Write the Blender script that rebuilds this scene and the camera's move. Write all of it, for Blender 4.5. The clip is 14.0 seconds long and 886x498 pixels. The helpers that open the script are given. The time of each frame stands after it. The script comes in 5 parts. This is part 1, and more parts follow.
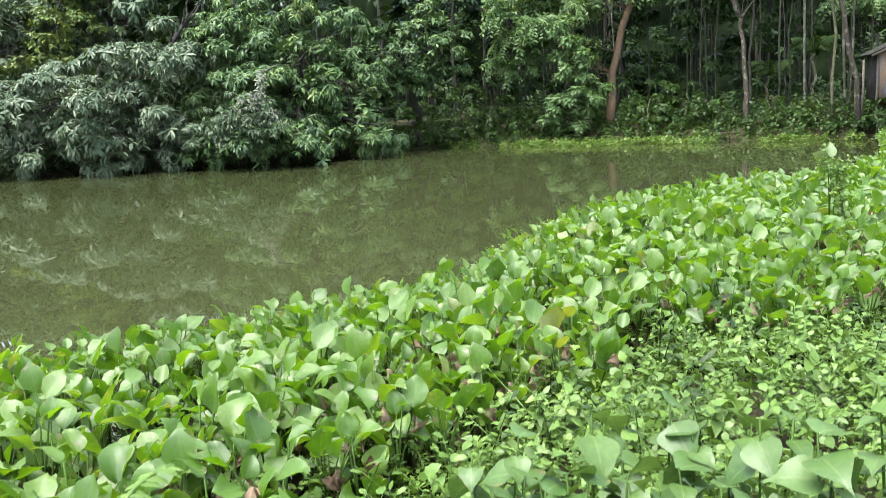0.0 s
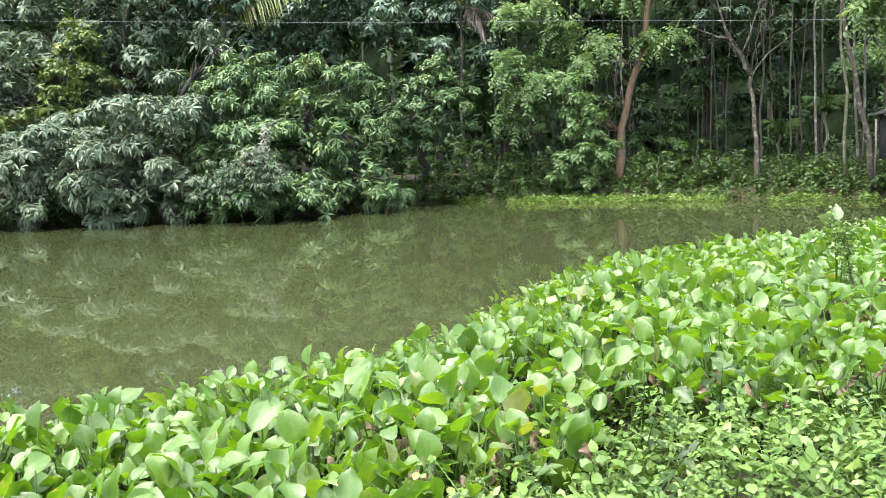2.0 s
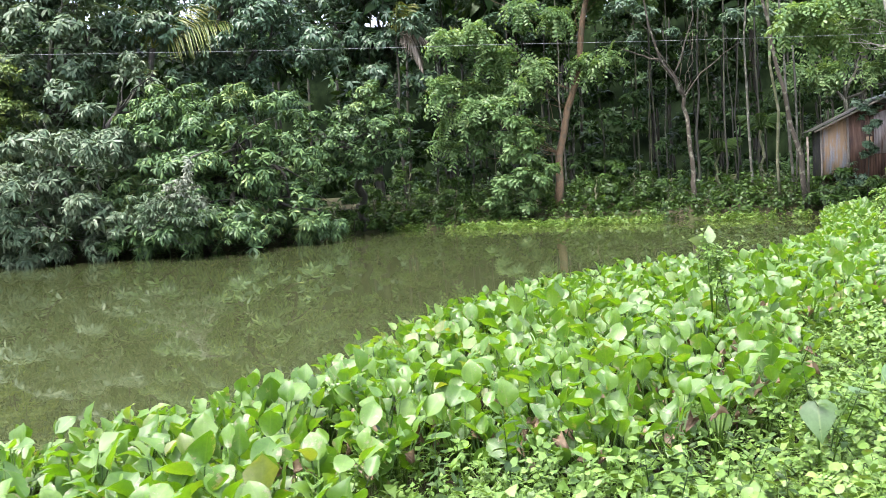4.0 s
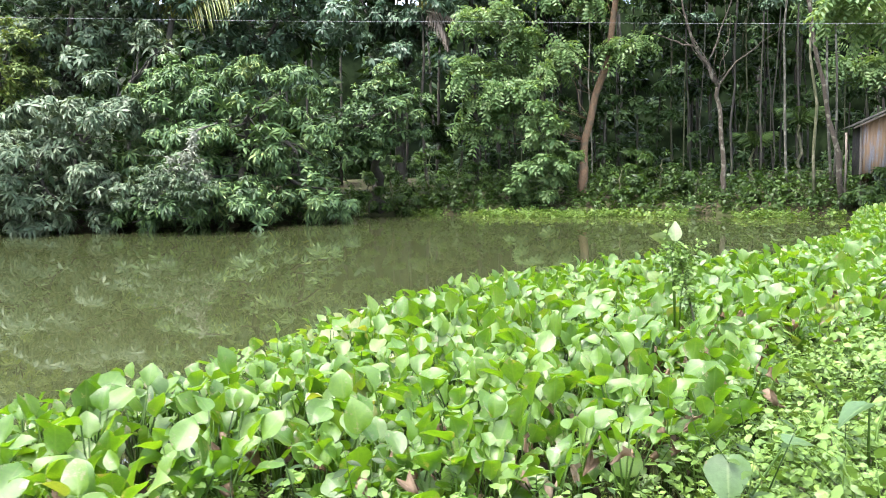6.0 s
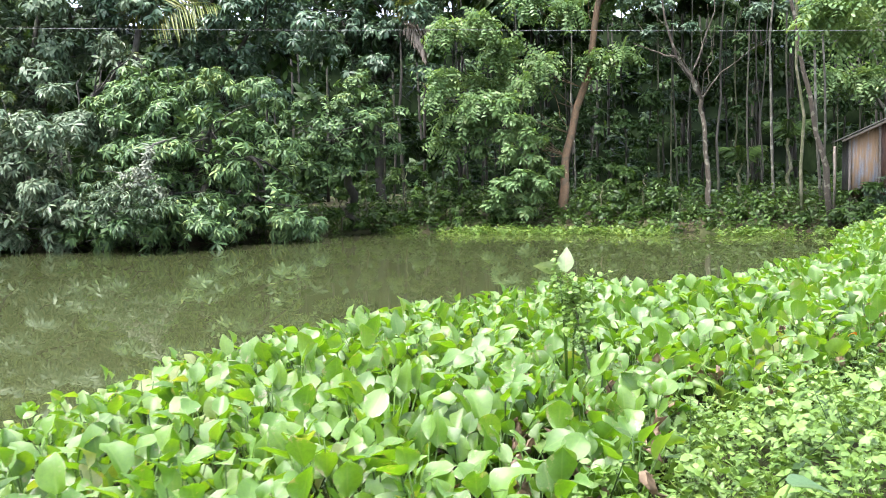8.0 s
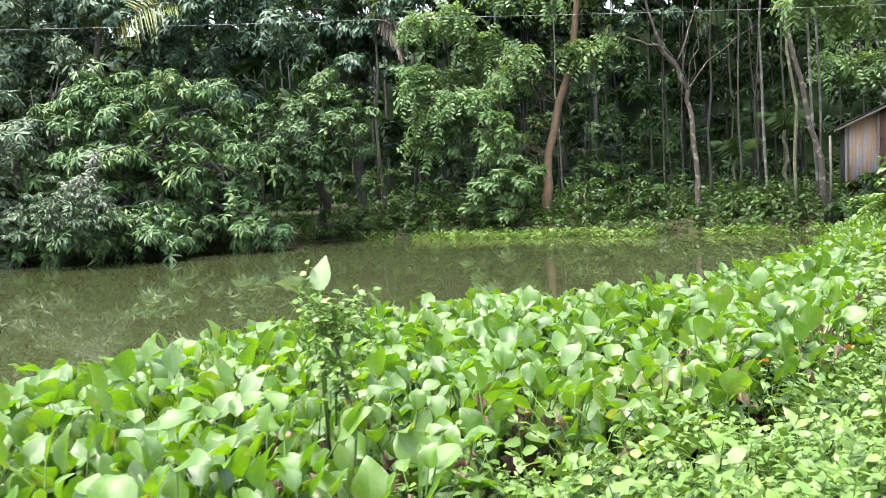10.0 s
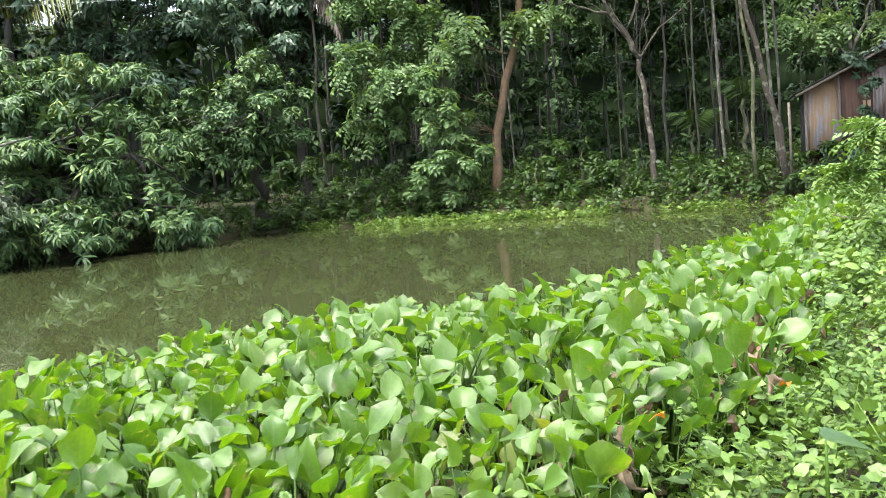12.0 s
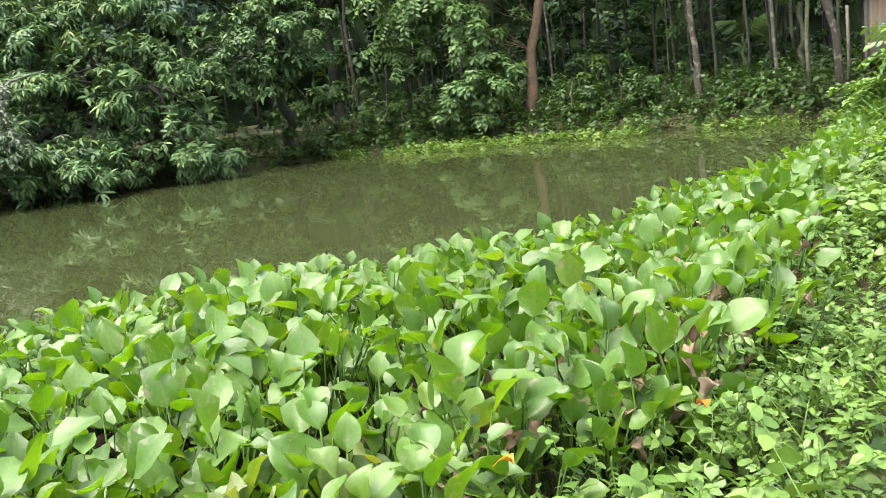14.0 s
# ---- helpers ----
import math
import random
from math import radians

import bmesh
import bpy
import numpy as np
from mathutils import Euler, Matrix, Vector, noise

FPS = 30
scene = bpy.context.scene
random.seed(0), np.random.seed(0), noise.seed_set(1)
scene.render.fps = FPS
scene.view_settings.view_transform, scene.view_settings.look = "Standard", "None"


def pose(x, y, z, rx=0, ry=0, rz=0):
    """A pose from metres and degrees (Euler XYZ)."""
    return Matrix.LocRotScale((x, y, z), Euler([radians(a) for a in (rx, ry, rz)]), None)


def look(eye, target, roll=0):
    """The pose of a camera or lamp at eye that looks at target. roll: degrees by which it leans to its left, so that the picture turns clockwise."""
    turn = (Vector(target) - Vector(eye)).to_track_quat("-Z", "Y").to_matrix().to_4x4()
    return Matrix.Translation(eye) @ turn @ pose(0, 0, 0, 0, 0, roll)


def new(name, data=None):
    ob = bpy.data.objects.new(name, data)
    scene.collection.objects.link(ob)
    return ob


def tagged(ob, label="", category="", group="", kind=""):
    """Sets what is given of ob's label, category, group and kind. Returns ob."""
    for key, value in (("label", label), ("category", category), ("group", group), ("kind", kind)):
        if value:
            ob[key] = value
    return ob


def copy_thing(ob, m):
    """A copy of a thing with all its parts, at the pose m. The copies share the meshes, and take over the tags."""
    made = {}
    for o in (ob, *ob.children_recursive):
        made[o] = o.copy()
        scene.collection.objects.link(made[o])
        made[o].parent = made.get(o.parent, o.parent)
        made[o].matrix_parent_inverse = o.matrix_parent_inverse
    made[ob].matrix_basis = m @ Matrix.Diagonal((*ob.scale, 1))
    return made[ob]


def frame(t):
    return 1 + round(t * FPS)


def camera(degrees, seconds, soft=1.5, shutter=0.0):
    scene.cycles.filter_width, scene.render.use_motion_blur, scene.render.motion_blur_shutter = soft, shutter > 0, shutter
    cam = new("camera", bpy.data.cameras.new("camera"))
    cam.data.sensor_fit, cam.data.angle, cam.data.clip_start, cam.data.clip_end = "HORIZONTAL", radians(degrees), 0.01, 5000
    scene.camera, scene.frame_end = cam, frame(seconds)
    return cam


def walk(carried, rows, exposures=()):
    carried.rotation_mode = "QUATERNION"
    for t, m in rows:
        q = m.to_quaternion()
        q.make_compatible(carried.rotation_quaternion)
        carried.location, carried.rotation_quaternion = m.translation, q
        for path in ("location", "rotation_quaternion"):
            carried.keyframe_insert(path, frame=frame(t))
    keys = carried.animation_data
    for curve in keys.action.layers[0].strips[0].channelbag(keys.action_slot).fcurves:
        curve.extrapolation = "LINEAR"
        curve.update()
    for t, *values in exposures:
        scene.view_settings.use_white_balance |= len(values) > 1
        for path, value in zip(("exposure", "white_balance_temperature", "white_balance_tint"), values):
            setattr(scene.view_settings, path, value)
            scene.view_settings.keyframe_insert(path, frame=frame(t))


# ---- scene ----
cam = camera(55.4, 14.0, soft=0.8, shutter=0.25)
PATH = [
    (0, (-0.96, -1.147, 1.699), (-1.164, 0.811, 1.346), -2.7),
    (0.5, (-0.892, -1.073, 1.786), (-1.119, 0.896, 1.518), -2.9),
    (1, (-0.858, -0.961, 1.769), (-1.193, 0.998, 1.542), -2.6),
    (1.5, (-0.778, -0.773, 1.724), (-1.073, 1.191, 1.487), -2.3),
    (2, (-0.729, -0.696, 1.695), (-0.963, 1.278, 1.469), -2.1),
    (2.5, (-0.551, -0.573, 1.704), (-0.723, 1.409, 1.504), -2.7),
    (2.7, (-0.453, -0.517, 1.718), (-0.593, 1.47, 1.533), -3.1),
    (4.8, (0.434, 0.3, 1.613), (0.272, 2.286, 1.449), -3.8),
    (5, (0.499, 0.418, 1.61), (0.38, 2.407, 1.431), -3.6),
    (5.5, (0.647, 0.617, 1.586), (0.462, 2.601, 1.423), -2.8),
    (6, (0.866, 0.819, 1.561), (0.614, 2.793, 1.365), -1.3),
    (6.5, (1.058, 1.15, 1.527), (0.934, 3.132, 1.286), -1.4),
    (7, (1.252, 1.427, 1.526), (1.087, 3.409, 1.32), -2.2),
    (7.5, (1.452, 1.617, 1.569), (1.157, 3.587, 1.391), -2.0),
    (8, (1.635, 1.941, 1.532), (1.372, 3.918, 1.374), -1.4),
    (8.2, (1.721, 2.07, 1.518), (1.448, 4.046, 1.374), -1.8),
    (10.3, (2.78, 3.668, 1.382), (2.471, 5.639, 1.239), -2.8),
    (10.5, (2.84, 3.837, 1.375), (2.531, 5.809, 1.24), -2.9),
    (11, (3.027, 4.235, 1.38), (2.712, 6.207, 1.262), -3.8),
    (11.5, (3.162, 4.546, 1.359), (2.846, 6.513, 1.188), -4.1),
    (12, (3.256, 4.882, 1.364), (3.004, 6.857, 1.177), -4.8),
    (12.5, (3.42, 5.152, 1.369), (3.15, 7.121, 1.152), -5.7),
    (13, (3.584, 5.364, 1.35), (3.307, 7.319, 1.03), -5.5),
    (13.5, (3.721, 5.603, 1.38), (3.424, 7.544, 0.999), -5.7),
    (14, (3.901, 5.799, 1.381), (3.491, 7.723, 1.021), -6.6),
]
EXPOSURES = [(0.0, 2.43, 6350, 14), (0.5, 2.82, 6350, 18), (1.0, 2.85, 6350, 18), (1.5, 2.78, 6350, 18), (2.0, 2.71, 6350, 18), (2.5, 2.79, 6350, 19), (5.0, 2.62, 6350, 17), (6.0, 2.82, 6350, 18), (6.6, 2.58, 6400, 16), (7.0, 2.62, 6350, 17), (7.5, 2.82, 6300, 18), (8.2, 2.87, 6300, 18), (10.5, 2.74, 6350, 17), (11.0, 2.9, 6350, 18), (11.5, 2.58, 6450, 16), (12.0, 2.58, 6500, 15), (12.5, 2.72, 6550, 14), (13.0, 2.5, 6700, 12), (13.4, 2.4, 6800, 11), (14.0, 2.52, 6800, 10)]
walk(cam, [(t, look(eye, target, roll)) for t, eye, target, roll in PATH], EXPOSURES)

# ---- light ----
SUN_EL, SUN_AZ = 70.0, 215.0      # degrees; the azimuth is counted clockwise from +y
world = bpy.data.worlds.new("overcast_sky")
scene.world = world
world.use_nodes = True
wn, wl = world.node_tree.nodes, world.node_tree.links
sky = wn.new("ShaderNodeTexSky")
sky.sky_type, sky.sun_disc = "NISHITA", False
sky.sun_elevation, sky.sun_rotation = radians(SUN_EL), radians(SUN_AZ)
sky.air_density, sky.dust_density, sky.ozone_density = 1.0, 4.0, 1.0
veil = wn.new("ShaderNodeHueSaturation")
veil.inputs["Saturation"].default_value = 0.65
wl.new(sky.outputs["Color"], veil.inputs["Color"])
wl.new(veil.outputs["Color"], wn["Background"].inputs["Color"])
wn["Background"].inputs["Strength"].default_value = 0.15
sun_data = bpy.data.lights.new("sun", "SUN")
sun_data.energy, sun_data.angle, sun_data.color = 1.2, radians(36), (1.0, 0.98, 0.95)
sun = new("sun", sun_data)
a, e = radians(SUN_AZ), radians(SUN_EL)
sun.matrix_world = look((math.sin(a) * math.cos(e) * 50, math.cos(a) * math.cos(e) * 50, math.sin(e) * 50), (0, 0, 0))

# ---- materials ----


def nodes_of(name):
    mat = bpy.data.materials.new(name)
    mat.use_nodes = True
    n, l = mat.node_tree.nodes, mat.node_tree.links
    return mat, n, l, n["Principled BSDF"]


def ramp_of(n, stops, interpolation="LINEAR"):
    r = n.new("ShaderNodeValToRGB")
    r.color_ramp.interpolation = interpolation
    els = r.color_ramp.elements
    while len(els) < len(stops):
        els.new(0.5)
    for el, (p, c) in zip(els, stops):
        el.position, el.color = p, (*c, 1)
    return r


def noise_of(n, l, coord, scale, detail=4.0, rough=0.55):
    t = n.new("ShaderNodeTexNoise")
    t.inputs["Scale"].default_value, t.inputs["Detail"].default_value, t.inputs["Roughness"].default_value = scale, detail, rough
    l.new(coord, t.inputs["Vector"])
    return t


def math_of(n, l, op, a, b):
    m = n.new("ShaderNodeMath")
    m.operation = op
    for k, v in enumerate((a, b)):
        if isinstance(v, (int, float)):
            m.inputs[k].default_value = v
        else:
            l.new(v, m.inputs[k])
    return m.outputs[0]


def mix_of(n, l, fac, a, b, blend="MIX"):
    m = n.new("ShaderNodeMix")
    m.data_type, m.blend_type = "RGBA", blend
    for socket, v in ((m.inputs[0], fac), (m.inputs[6], a), (m.inputs[7], b)):
        if isinstance(v, (int, float)):
            socket.default_value = v
        elif isinstance(v, tuple):
            socket.default_value = (*v, 1)
        else:
            l.new(v, socket)
    return m.outputs[2]


def leaf_material(name, stops, rough=0.45, through_light=0.35, glow=(1.25, 1.2, 0.55), rib=0.0, spot=(0.25, 0.17, 0.07), spots=0.0, gloss=0.28, patch=1.0):
    """A leaf: colours that vary from leaf to leaf and in drifts over metres, a pale midrib, brown spots, and light that shines through."""
    mat, n, l, bsdf = nodes_of(name)
    geo, info = n.new("ShaderNodeNewGeometry"), n.new("ShaderNodeObjectInfo")
    pick = math_of(n, l, "FRACT", math_of(n, l, "ADD", geo.outputs["Random Per Island"], info.outputs["Random"]), 0.0)
    drift = noise_of(n, l, geo.outputs["Position"], patch, 2.0)
    pick = math_of(n, l, "ADD", math_of(n, l, "MULTIPLY", pick, 0.72), math_of(n, l, "MULTIPLY", drift.outputs["Fac"], 0.9))
    pick = math_of(n, l, "SUBTRACT", pick, 0.27)
    ramp = ramp_of(n, [(p, tuple(0.55 * v for v in c)) for p, c in stops])
    l.new(pick, ramp.inputs["Fac"])
    colour = ramp.outputs["Color"]
    grain = noise_of(n, l, geo.outputs["Position"], 55.0, 5.0, 0.65)
    shade = ramp_of(n, [(0.3, (0.78, 0.8, 0.74)), (0.7, (1.12, 1.1, 1.08))])
    l.new(grain.outputs["Fac"], shade.inputs["Fac"])
    colour = mix_of(n, l, 1.0, colour, shade.outputs["Color"], "MULTIPLY")
    if rib:
        at = n.new("ShaderNodeAttribute")
        at.attribute_name = "rib"
        near = ramp_of(n, [(0.0, (1, 1, 1)), (0.10, (0, 0, 0))])
        l.new(at.outputs["Fac"], near.inputs["Fac"])
        colour = mix_of(n, l, math_of(n, l, "MULTIPLY", near.outputs["Color"], rib), colour, (0.24, 0.30, 0.13))
    if spots:
        worn = noise_of(n, l, geo.outputs["Position"], 16.0, 6.0, 0.7)
        cut = ramp_of(n, [(0.66 - 0.1 * spots, (0, 0, 0)), (0.72 - 0.08 * spots, (1, 1, 1))])
        edge = n.new("ShaderNodeAttribute")
        edge.attribute_name = "rib"
        rim = math_of(n, l, "MULTIPLY", math_of(n, l, "POWER", edge.outputs["Fac"], 4.0), 0.07)
        l.new(math_of(n, l, "ADD", worn.outputs["Fac"], rim), cut.inputs["Fac"])
        colour = mix_of(n, l, math_of(n, l, "MULTIPLY", cut.outputs["Color"], 0.85), colour, tuple(0.6 * v for v in spot))
    l.new(colour, bsdf.inputs["Base Color"])
    bsdf.inputs["Roughness"].default_value = rough
    bsdf.inputs["Specular IOR Level"].default_value = gloss
    bump = n.new("ShaderNodeBump")
    bump.inputs["Strength"].default_value, bump.inputs["Distance"].default_value = 0.25, 0.004
    veins = noise_of(n, l, geo.outputs["Position"], 90.0, 2.0)
    l.new(veins.outputs["Fac"], bump.inputs["Height"])
    l.new(bump.outputs["Normal"], bsdf.inputs["Normal"])
    tl = n.new("ShaderNodeBsdfTranslucent")
    l.new(mix_of(n, l, 1.0, colour, glow, "MULTIPLY"), tl.inputs["Color"])
    mix = n.new("ShaderNodeMixShader")
    mix.inputs[0].default_value = through_light
    l.new(bsdf.outputs[0], mix.inputs[1])
    l.new(tl.outputs[0], mix.inputs[2])
    l.new(mix.outputs[0], n["Material Output"].inputs["Surface"])
    return mat


def bark_material(name, dark, light, moss=(0.10, 0.13, 0.05), moss_amount=0.3, scale=6.0):
    mat, n, l, bsdf = nodes_of(name)
    geo, info = n.new("ShaderNodeNewGeometry"), n.new("ShaderNodeObjectInfo")
    mp = n.new("ShaderNodeMapping")
    mp.inputs["Scale"].default_value = (1, 1, 0.25)
    l.new(geo.outputs["Position"], mp.inputs["Vector"])
    grain = noise_of(n, l, mp.outputs[0], scale * 5, 8.0, 0.7)
    big = noise_of(n, l, geo.outputs["Position"], scale * 0.35, 3.0)
    ramp = ramp_of(n, [(0.3, tuple(0.62 * v for v in dark)), (0.7, tuple(0.62 * v for v in light))])
    l.new(grain.outputs["Fac"], ramp.inputs["Fac"])
    cut = ramp_of(n, [(0.53, (0, 0, 0)), (0.60, (1, 1, 1))])
    l.new(big.outputs["Fac"], cut.inputs["Fac"])
    colour = mix_of(n, l, math_of(n, l, "MULTIPLY", cut.outputs["Color"], moss_amount), ramp.outputs["Color"], tuple(0.62 * v for v in moss))
    value = n.new("ShaderNodeHueSaturation")
    l.new(math_of(n, l, "MULTIPLY_ADD", info.outputs["Random"], 0.6), value.inputs["Value"])
    value.inputs["Value"].links[0].from_node.inputs[2].default_value = 0.7
    l.new(colour, value.inputs["Color"])
    l.new(value.outputs["Color"], bsdf.inputs["Base Color"])
    bsdf.inputs["Roughness"].default_value = 0.85
    bump = n.new("ShaderNodeBump")
    bump.inputs["Strength"].default_value, bump.inputs["Distance"].default_value = 0.7, 0.02
    l.new(grain.outputs["Fac"], bump.inputs["Height"])
    l.new(bump.outputs["Normal"], bsdf.inputs["Normal"])
    return mat


HYACINTH = leaf_material("hyacinth_leaf", [(0.0, (0.06, 0.155, 0.010)), (0.35, (0.10, 0.245, 0.012)), (0.6, (0.125, 0.28, 0.016)), (0.85, (0.155, 0.31, 0.026)), (0.95, (0.19, 0.33, 0.05)), (1.0, (0.25, 0.31, 0.10))],
                         rough=0.54, through_light=0.37, glow=(2.3, 2.2, 0.30), rib=0.12, spots=0.6, spot=(0.30, 0.28, 0.20), gloss=0.9)
HYACINTH.node_tree.nodes["Principled BSDF"].inputs["IOR"].default_value = 1.5
PETIOLE = leaf_material("hyacinth_petiole", [(0.0, (0.03, 0.08, 0.010)), (1.0, (0.10, 0.21, 0.022))], rough=0.5, through_light=0.12, gloss=0.2)
WITHERED = leaf_material("withered_leaf", [(0.0, (0.16, 0.10, 0.05)), (0.5, (0.34, 0.25, 0.17)), (1.0, (0.48, 0.38, 0.27))], rough=0.8, through_light=0.2, glow=(1.1, 0.9, 0.6), spots=0.5)
# Most of these browns are near black, to deepen the shade between stalks.
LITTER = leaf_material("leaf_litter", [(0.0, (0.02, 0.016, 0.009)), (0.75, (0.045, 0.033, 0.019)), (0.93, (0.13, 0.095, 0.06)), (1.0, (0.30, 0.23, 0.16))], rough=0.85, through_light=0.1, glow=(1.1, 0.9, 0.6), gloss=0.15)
WEED = leaf_material("weed_leaf", [(0.0, (0.11, 0.235, 0.034)), (0.4, (0.17, 0.325, 0.052)), (0.8, (0.215, 0.39, 0.066)), (1.0, (0.29, 0.45, 0.085))], rough=0.5, through_light=0.27, spots=0.1, gloss=0.5)
BROAD = leaf_material("broad_weed_leaf", [(0.0, (0.085, 0.19, 0.045)), (1.0, (0.17, 0.31, 0.08))], rough=0.45, through_light=0.28, rib=0.25, spots=0.2, gloss=0.45)
ARUM = leaf_material("arrow_leaf", [(0.0, (0.075, 0.17, 0.05)), (1.0, (0.13, 0.25, 0.08))], rough=0.4, through_light=0.3, rib=0.3, spots=0.1, gloss=0.6)
# Paler than the leaf itself: a bright reflection is put into the colour.
TARO = leaf_material("taro_leaf", [(0.0, (0.24, 0.36, 0.17)), (1.0, (0.33, 0.44, 0.23))], rough=0.5, through_light=0.35, rib=0.5)
# Bluish haze is put into the mango, dusty and dark leaf colours.
MANGO = leaf_material("mango_leaf", [(0.0, (0.038, 0.09, 0.037)), (0.45, (0.092, 0.19, 0.066)), (0.8, (0.185, 0.325, 0.105)), (1.0, (0.35, 0.47, 0.15))], rough=0.5, through_light=0.16, patch=0.5, gloss=0.28)
DUSTY = leaf_material("dusty_mango_leaf", [(0.0, (0.055, 0.115, 0.055)), (0.5, (0.14, 0.225, 0.125)), (1.0, (0.29, 0.365, 0.23))], rough=0.5, through_light=0.15, patch=0.5, gloss=0.3)
DARK_LEAF = leaf_material("dark_leaf", [(0.0, (0.036, 0.09, 0.052)), (0.5, (0.088, 0.175, 0.10)), (1.0, (0.17, 0.275, 0.15))], rough=0.42, through_light=0.16, patch=0.4, gloss=0.35)
GREY_LEAF = leaf_material("grey_green_leaf", [(0.0, (0.05, 0.105, 0.055)), (0.5, (0.115, 0.195, 0.105)), (1.0, (0.23, 0.31, 0.18))], rough=0.5, through_light=0.16, patch=0.5, gloss=0.3)
YELLOW_LEAF = leaf_material("yellow_green_leaf", [(0.0, (0.08, 0.15, 0.04)), (0.5, (0.19, 0.30, 0.075)), (1.0, (0.36, 0.45, 0.12))], rough=0.45, through_light=0.25, patch=0.5, gloss=0.3)
FOREST_LEAF = leaf_material("forest_leaf", [(0.0, (0.022, 0.058, 0.018)), (0.5, (0.045, 0.10, 0.03)), (1.0, (0.085, 0.16, 0.042))], rough=0.45, through_light=0.18, patch=0.4, gloss=0.12)
# Near black, blotches too: the shade inside the woods is put into the colour.
SHADED_WOOD = bark_material("shaded_wood", (0.004, 0.008, 0.004), (0.022, 0.036, 0.014), moss=(0.006, 0.010, 0.006), moss_amount=0.7, scale=0.5)
SHADED_WOOD.node_tree.nodes["Principled BSDF"].inputs["Specular IOR Level"].default_value = 0.0
LIGHT_LEAF = leaf_material("light_leaf", [(0.0, (0.10, 0.22, 0.07)), (0.5, (0.175, 0.32, 0.115)), (1.0, (0.30, 0.45, 0.17))], rough=0.45, through_light=0.4, patch=0.5)
BUSH_LEAF = leaf_material("bush_leaf", [(0.0, (0.026, 0.066, 0.015)), (0.5, (0.056, 0.125, 0.024)), (1.0, (0.12, 0.225, 0.04))], rough=0.45, through_light=0.35, patch=0.7)
FLOATING = leaf_material("floating_leaf", [(0.0, (0.08, 0.17, 0.03)), (0.6, (0.16, 0.29, 0.05)), (1.0, (0.30, 0.42, 0.10))], rough=0.4, through_light=0.3, spots=0.2)
FROND = leaf_material("palm_frond", [(0.0, (0.07, 0.14, 0.03)), (0.5, (0.15, 0.22, 0.04)), (1.0, (0.36, 0.36, 0.09))], rough=0.4, through_light=0.3)
DRY_FROND = leaf_material("dry_frond", [(0.0, (0.20, 0.17, 0.13)), (1.0, (0.38, 0.33, 0.27))], rough=0.8, through_light=0.15, glow=(1.0, 0.9, 0.7))
GREY_MOSS = leaf_material("grey_moss", [(0.0, (0.21, 0.25, 0.19)), (1.0, (0.38, 0.43, 0.33))], rough=0.9, through_light=0.1, glow=(1, 1, 0.9), gloss=0.1)
ORANGE = leaf_material("orange_leaf", [(0.0, (0.65, 0.20, 0.02)), (1.0, (0.75, 0.36, 0.04))], rough=0.5, through_light=0.3, glow=(1.1, 0.9, 0.5))
BARK = bark_material("brown_bark", (0.055, 0.036, 0.019), (0.31, 0.20, 0.10), moss=(0.09, 0.085, 0.05), moss_amount=0.6, scale=14.0)
GREY_BARK = bark_material("grey_bark", (0.025, 0.022, 0.015), (0.105, 0.085, 0.052), moss=(0.30, 0.30, 0.22), moss_amount=0.6, scale=22.0)
DARK_BARK = bark_material("dark_bark", (0.018, 0.018, 0.012), (0.06, 0.057, 0.040), moss_amount=0.4)
WHITE_BARK = bark_material("white_bark", (0.36, 0.33, 0.27), (0.62, 0.58, 0.50), moss=(0.30, 0.28, 0.20), moss_amount=0.4)
PALE_BARK = bark_material("pale_bark", (0.045, 0.046, 0.032), (0.15, 0.148, 0.105), moss=(0.32, 0.33, 0.26), moss_amount=0.6, scale=16.0)
GREEN_STEM = bark_material("green_stem", (0.05, 0.065, 0.025), (0.13, 0.14, 0.06), moss=(0.28, 0.26, 0.18), moss_amount=0.5, scale=14.0)


def soil_material():
    mat, n, l, bsdf = nodes_of("bank_soil")
    geo = n.new("ShaderNodeNewGeometry")
    fine, big = noise_of(n, l, geo.outputs["Position"], 14.0, 8.0, 0.7), noise_of(n, l, geo.outputs["Position"], 0.8, 4.0)
    ramp = ramp_of(n, [(0.3, (0.018, 0.015, 0.010)), (0.7, (0.06, 0.05, 0.03))])
    l.new(fine.outputs["Fac"], ramp.inputs["Fac"])
    green = ramp_of(n, [(0.4, (0, 0, 0)), (0.6, (1, 1, 1))])
    l.new(big.outputs["Fac"], green.inputs["Fac"])
    l.new(mix_of(n, l, math_of(n, l, "MULTIPLY", green.outputs["Color"], 0.7), ramp.outputs["Color"], (0.028, 0.042, 0.012)), bsdf.inputs["Base Color"])
    bsdf.inputs["Specular IOR Level"].default_value = 0.08
    bsdf.inputs["Roughness"].default_value = 0.9
    bump = n.new("ShaderNodeBump")
    bump.inputs["Strength"].default_value, bump.inputs["Distance"].default_value = 0.8, 0.04
    l.new(fine.outputs["Fac"], bump.inputs["Height"])
    l.new(bump.outputs["Normal"], bsdf.inputs["Normal"])
    return mat


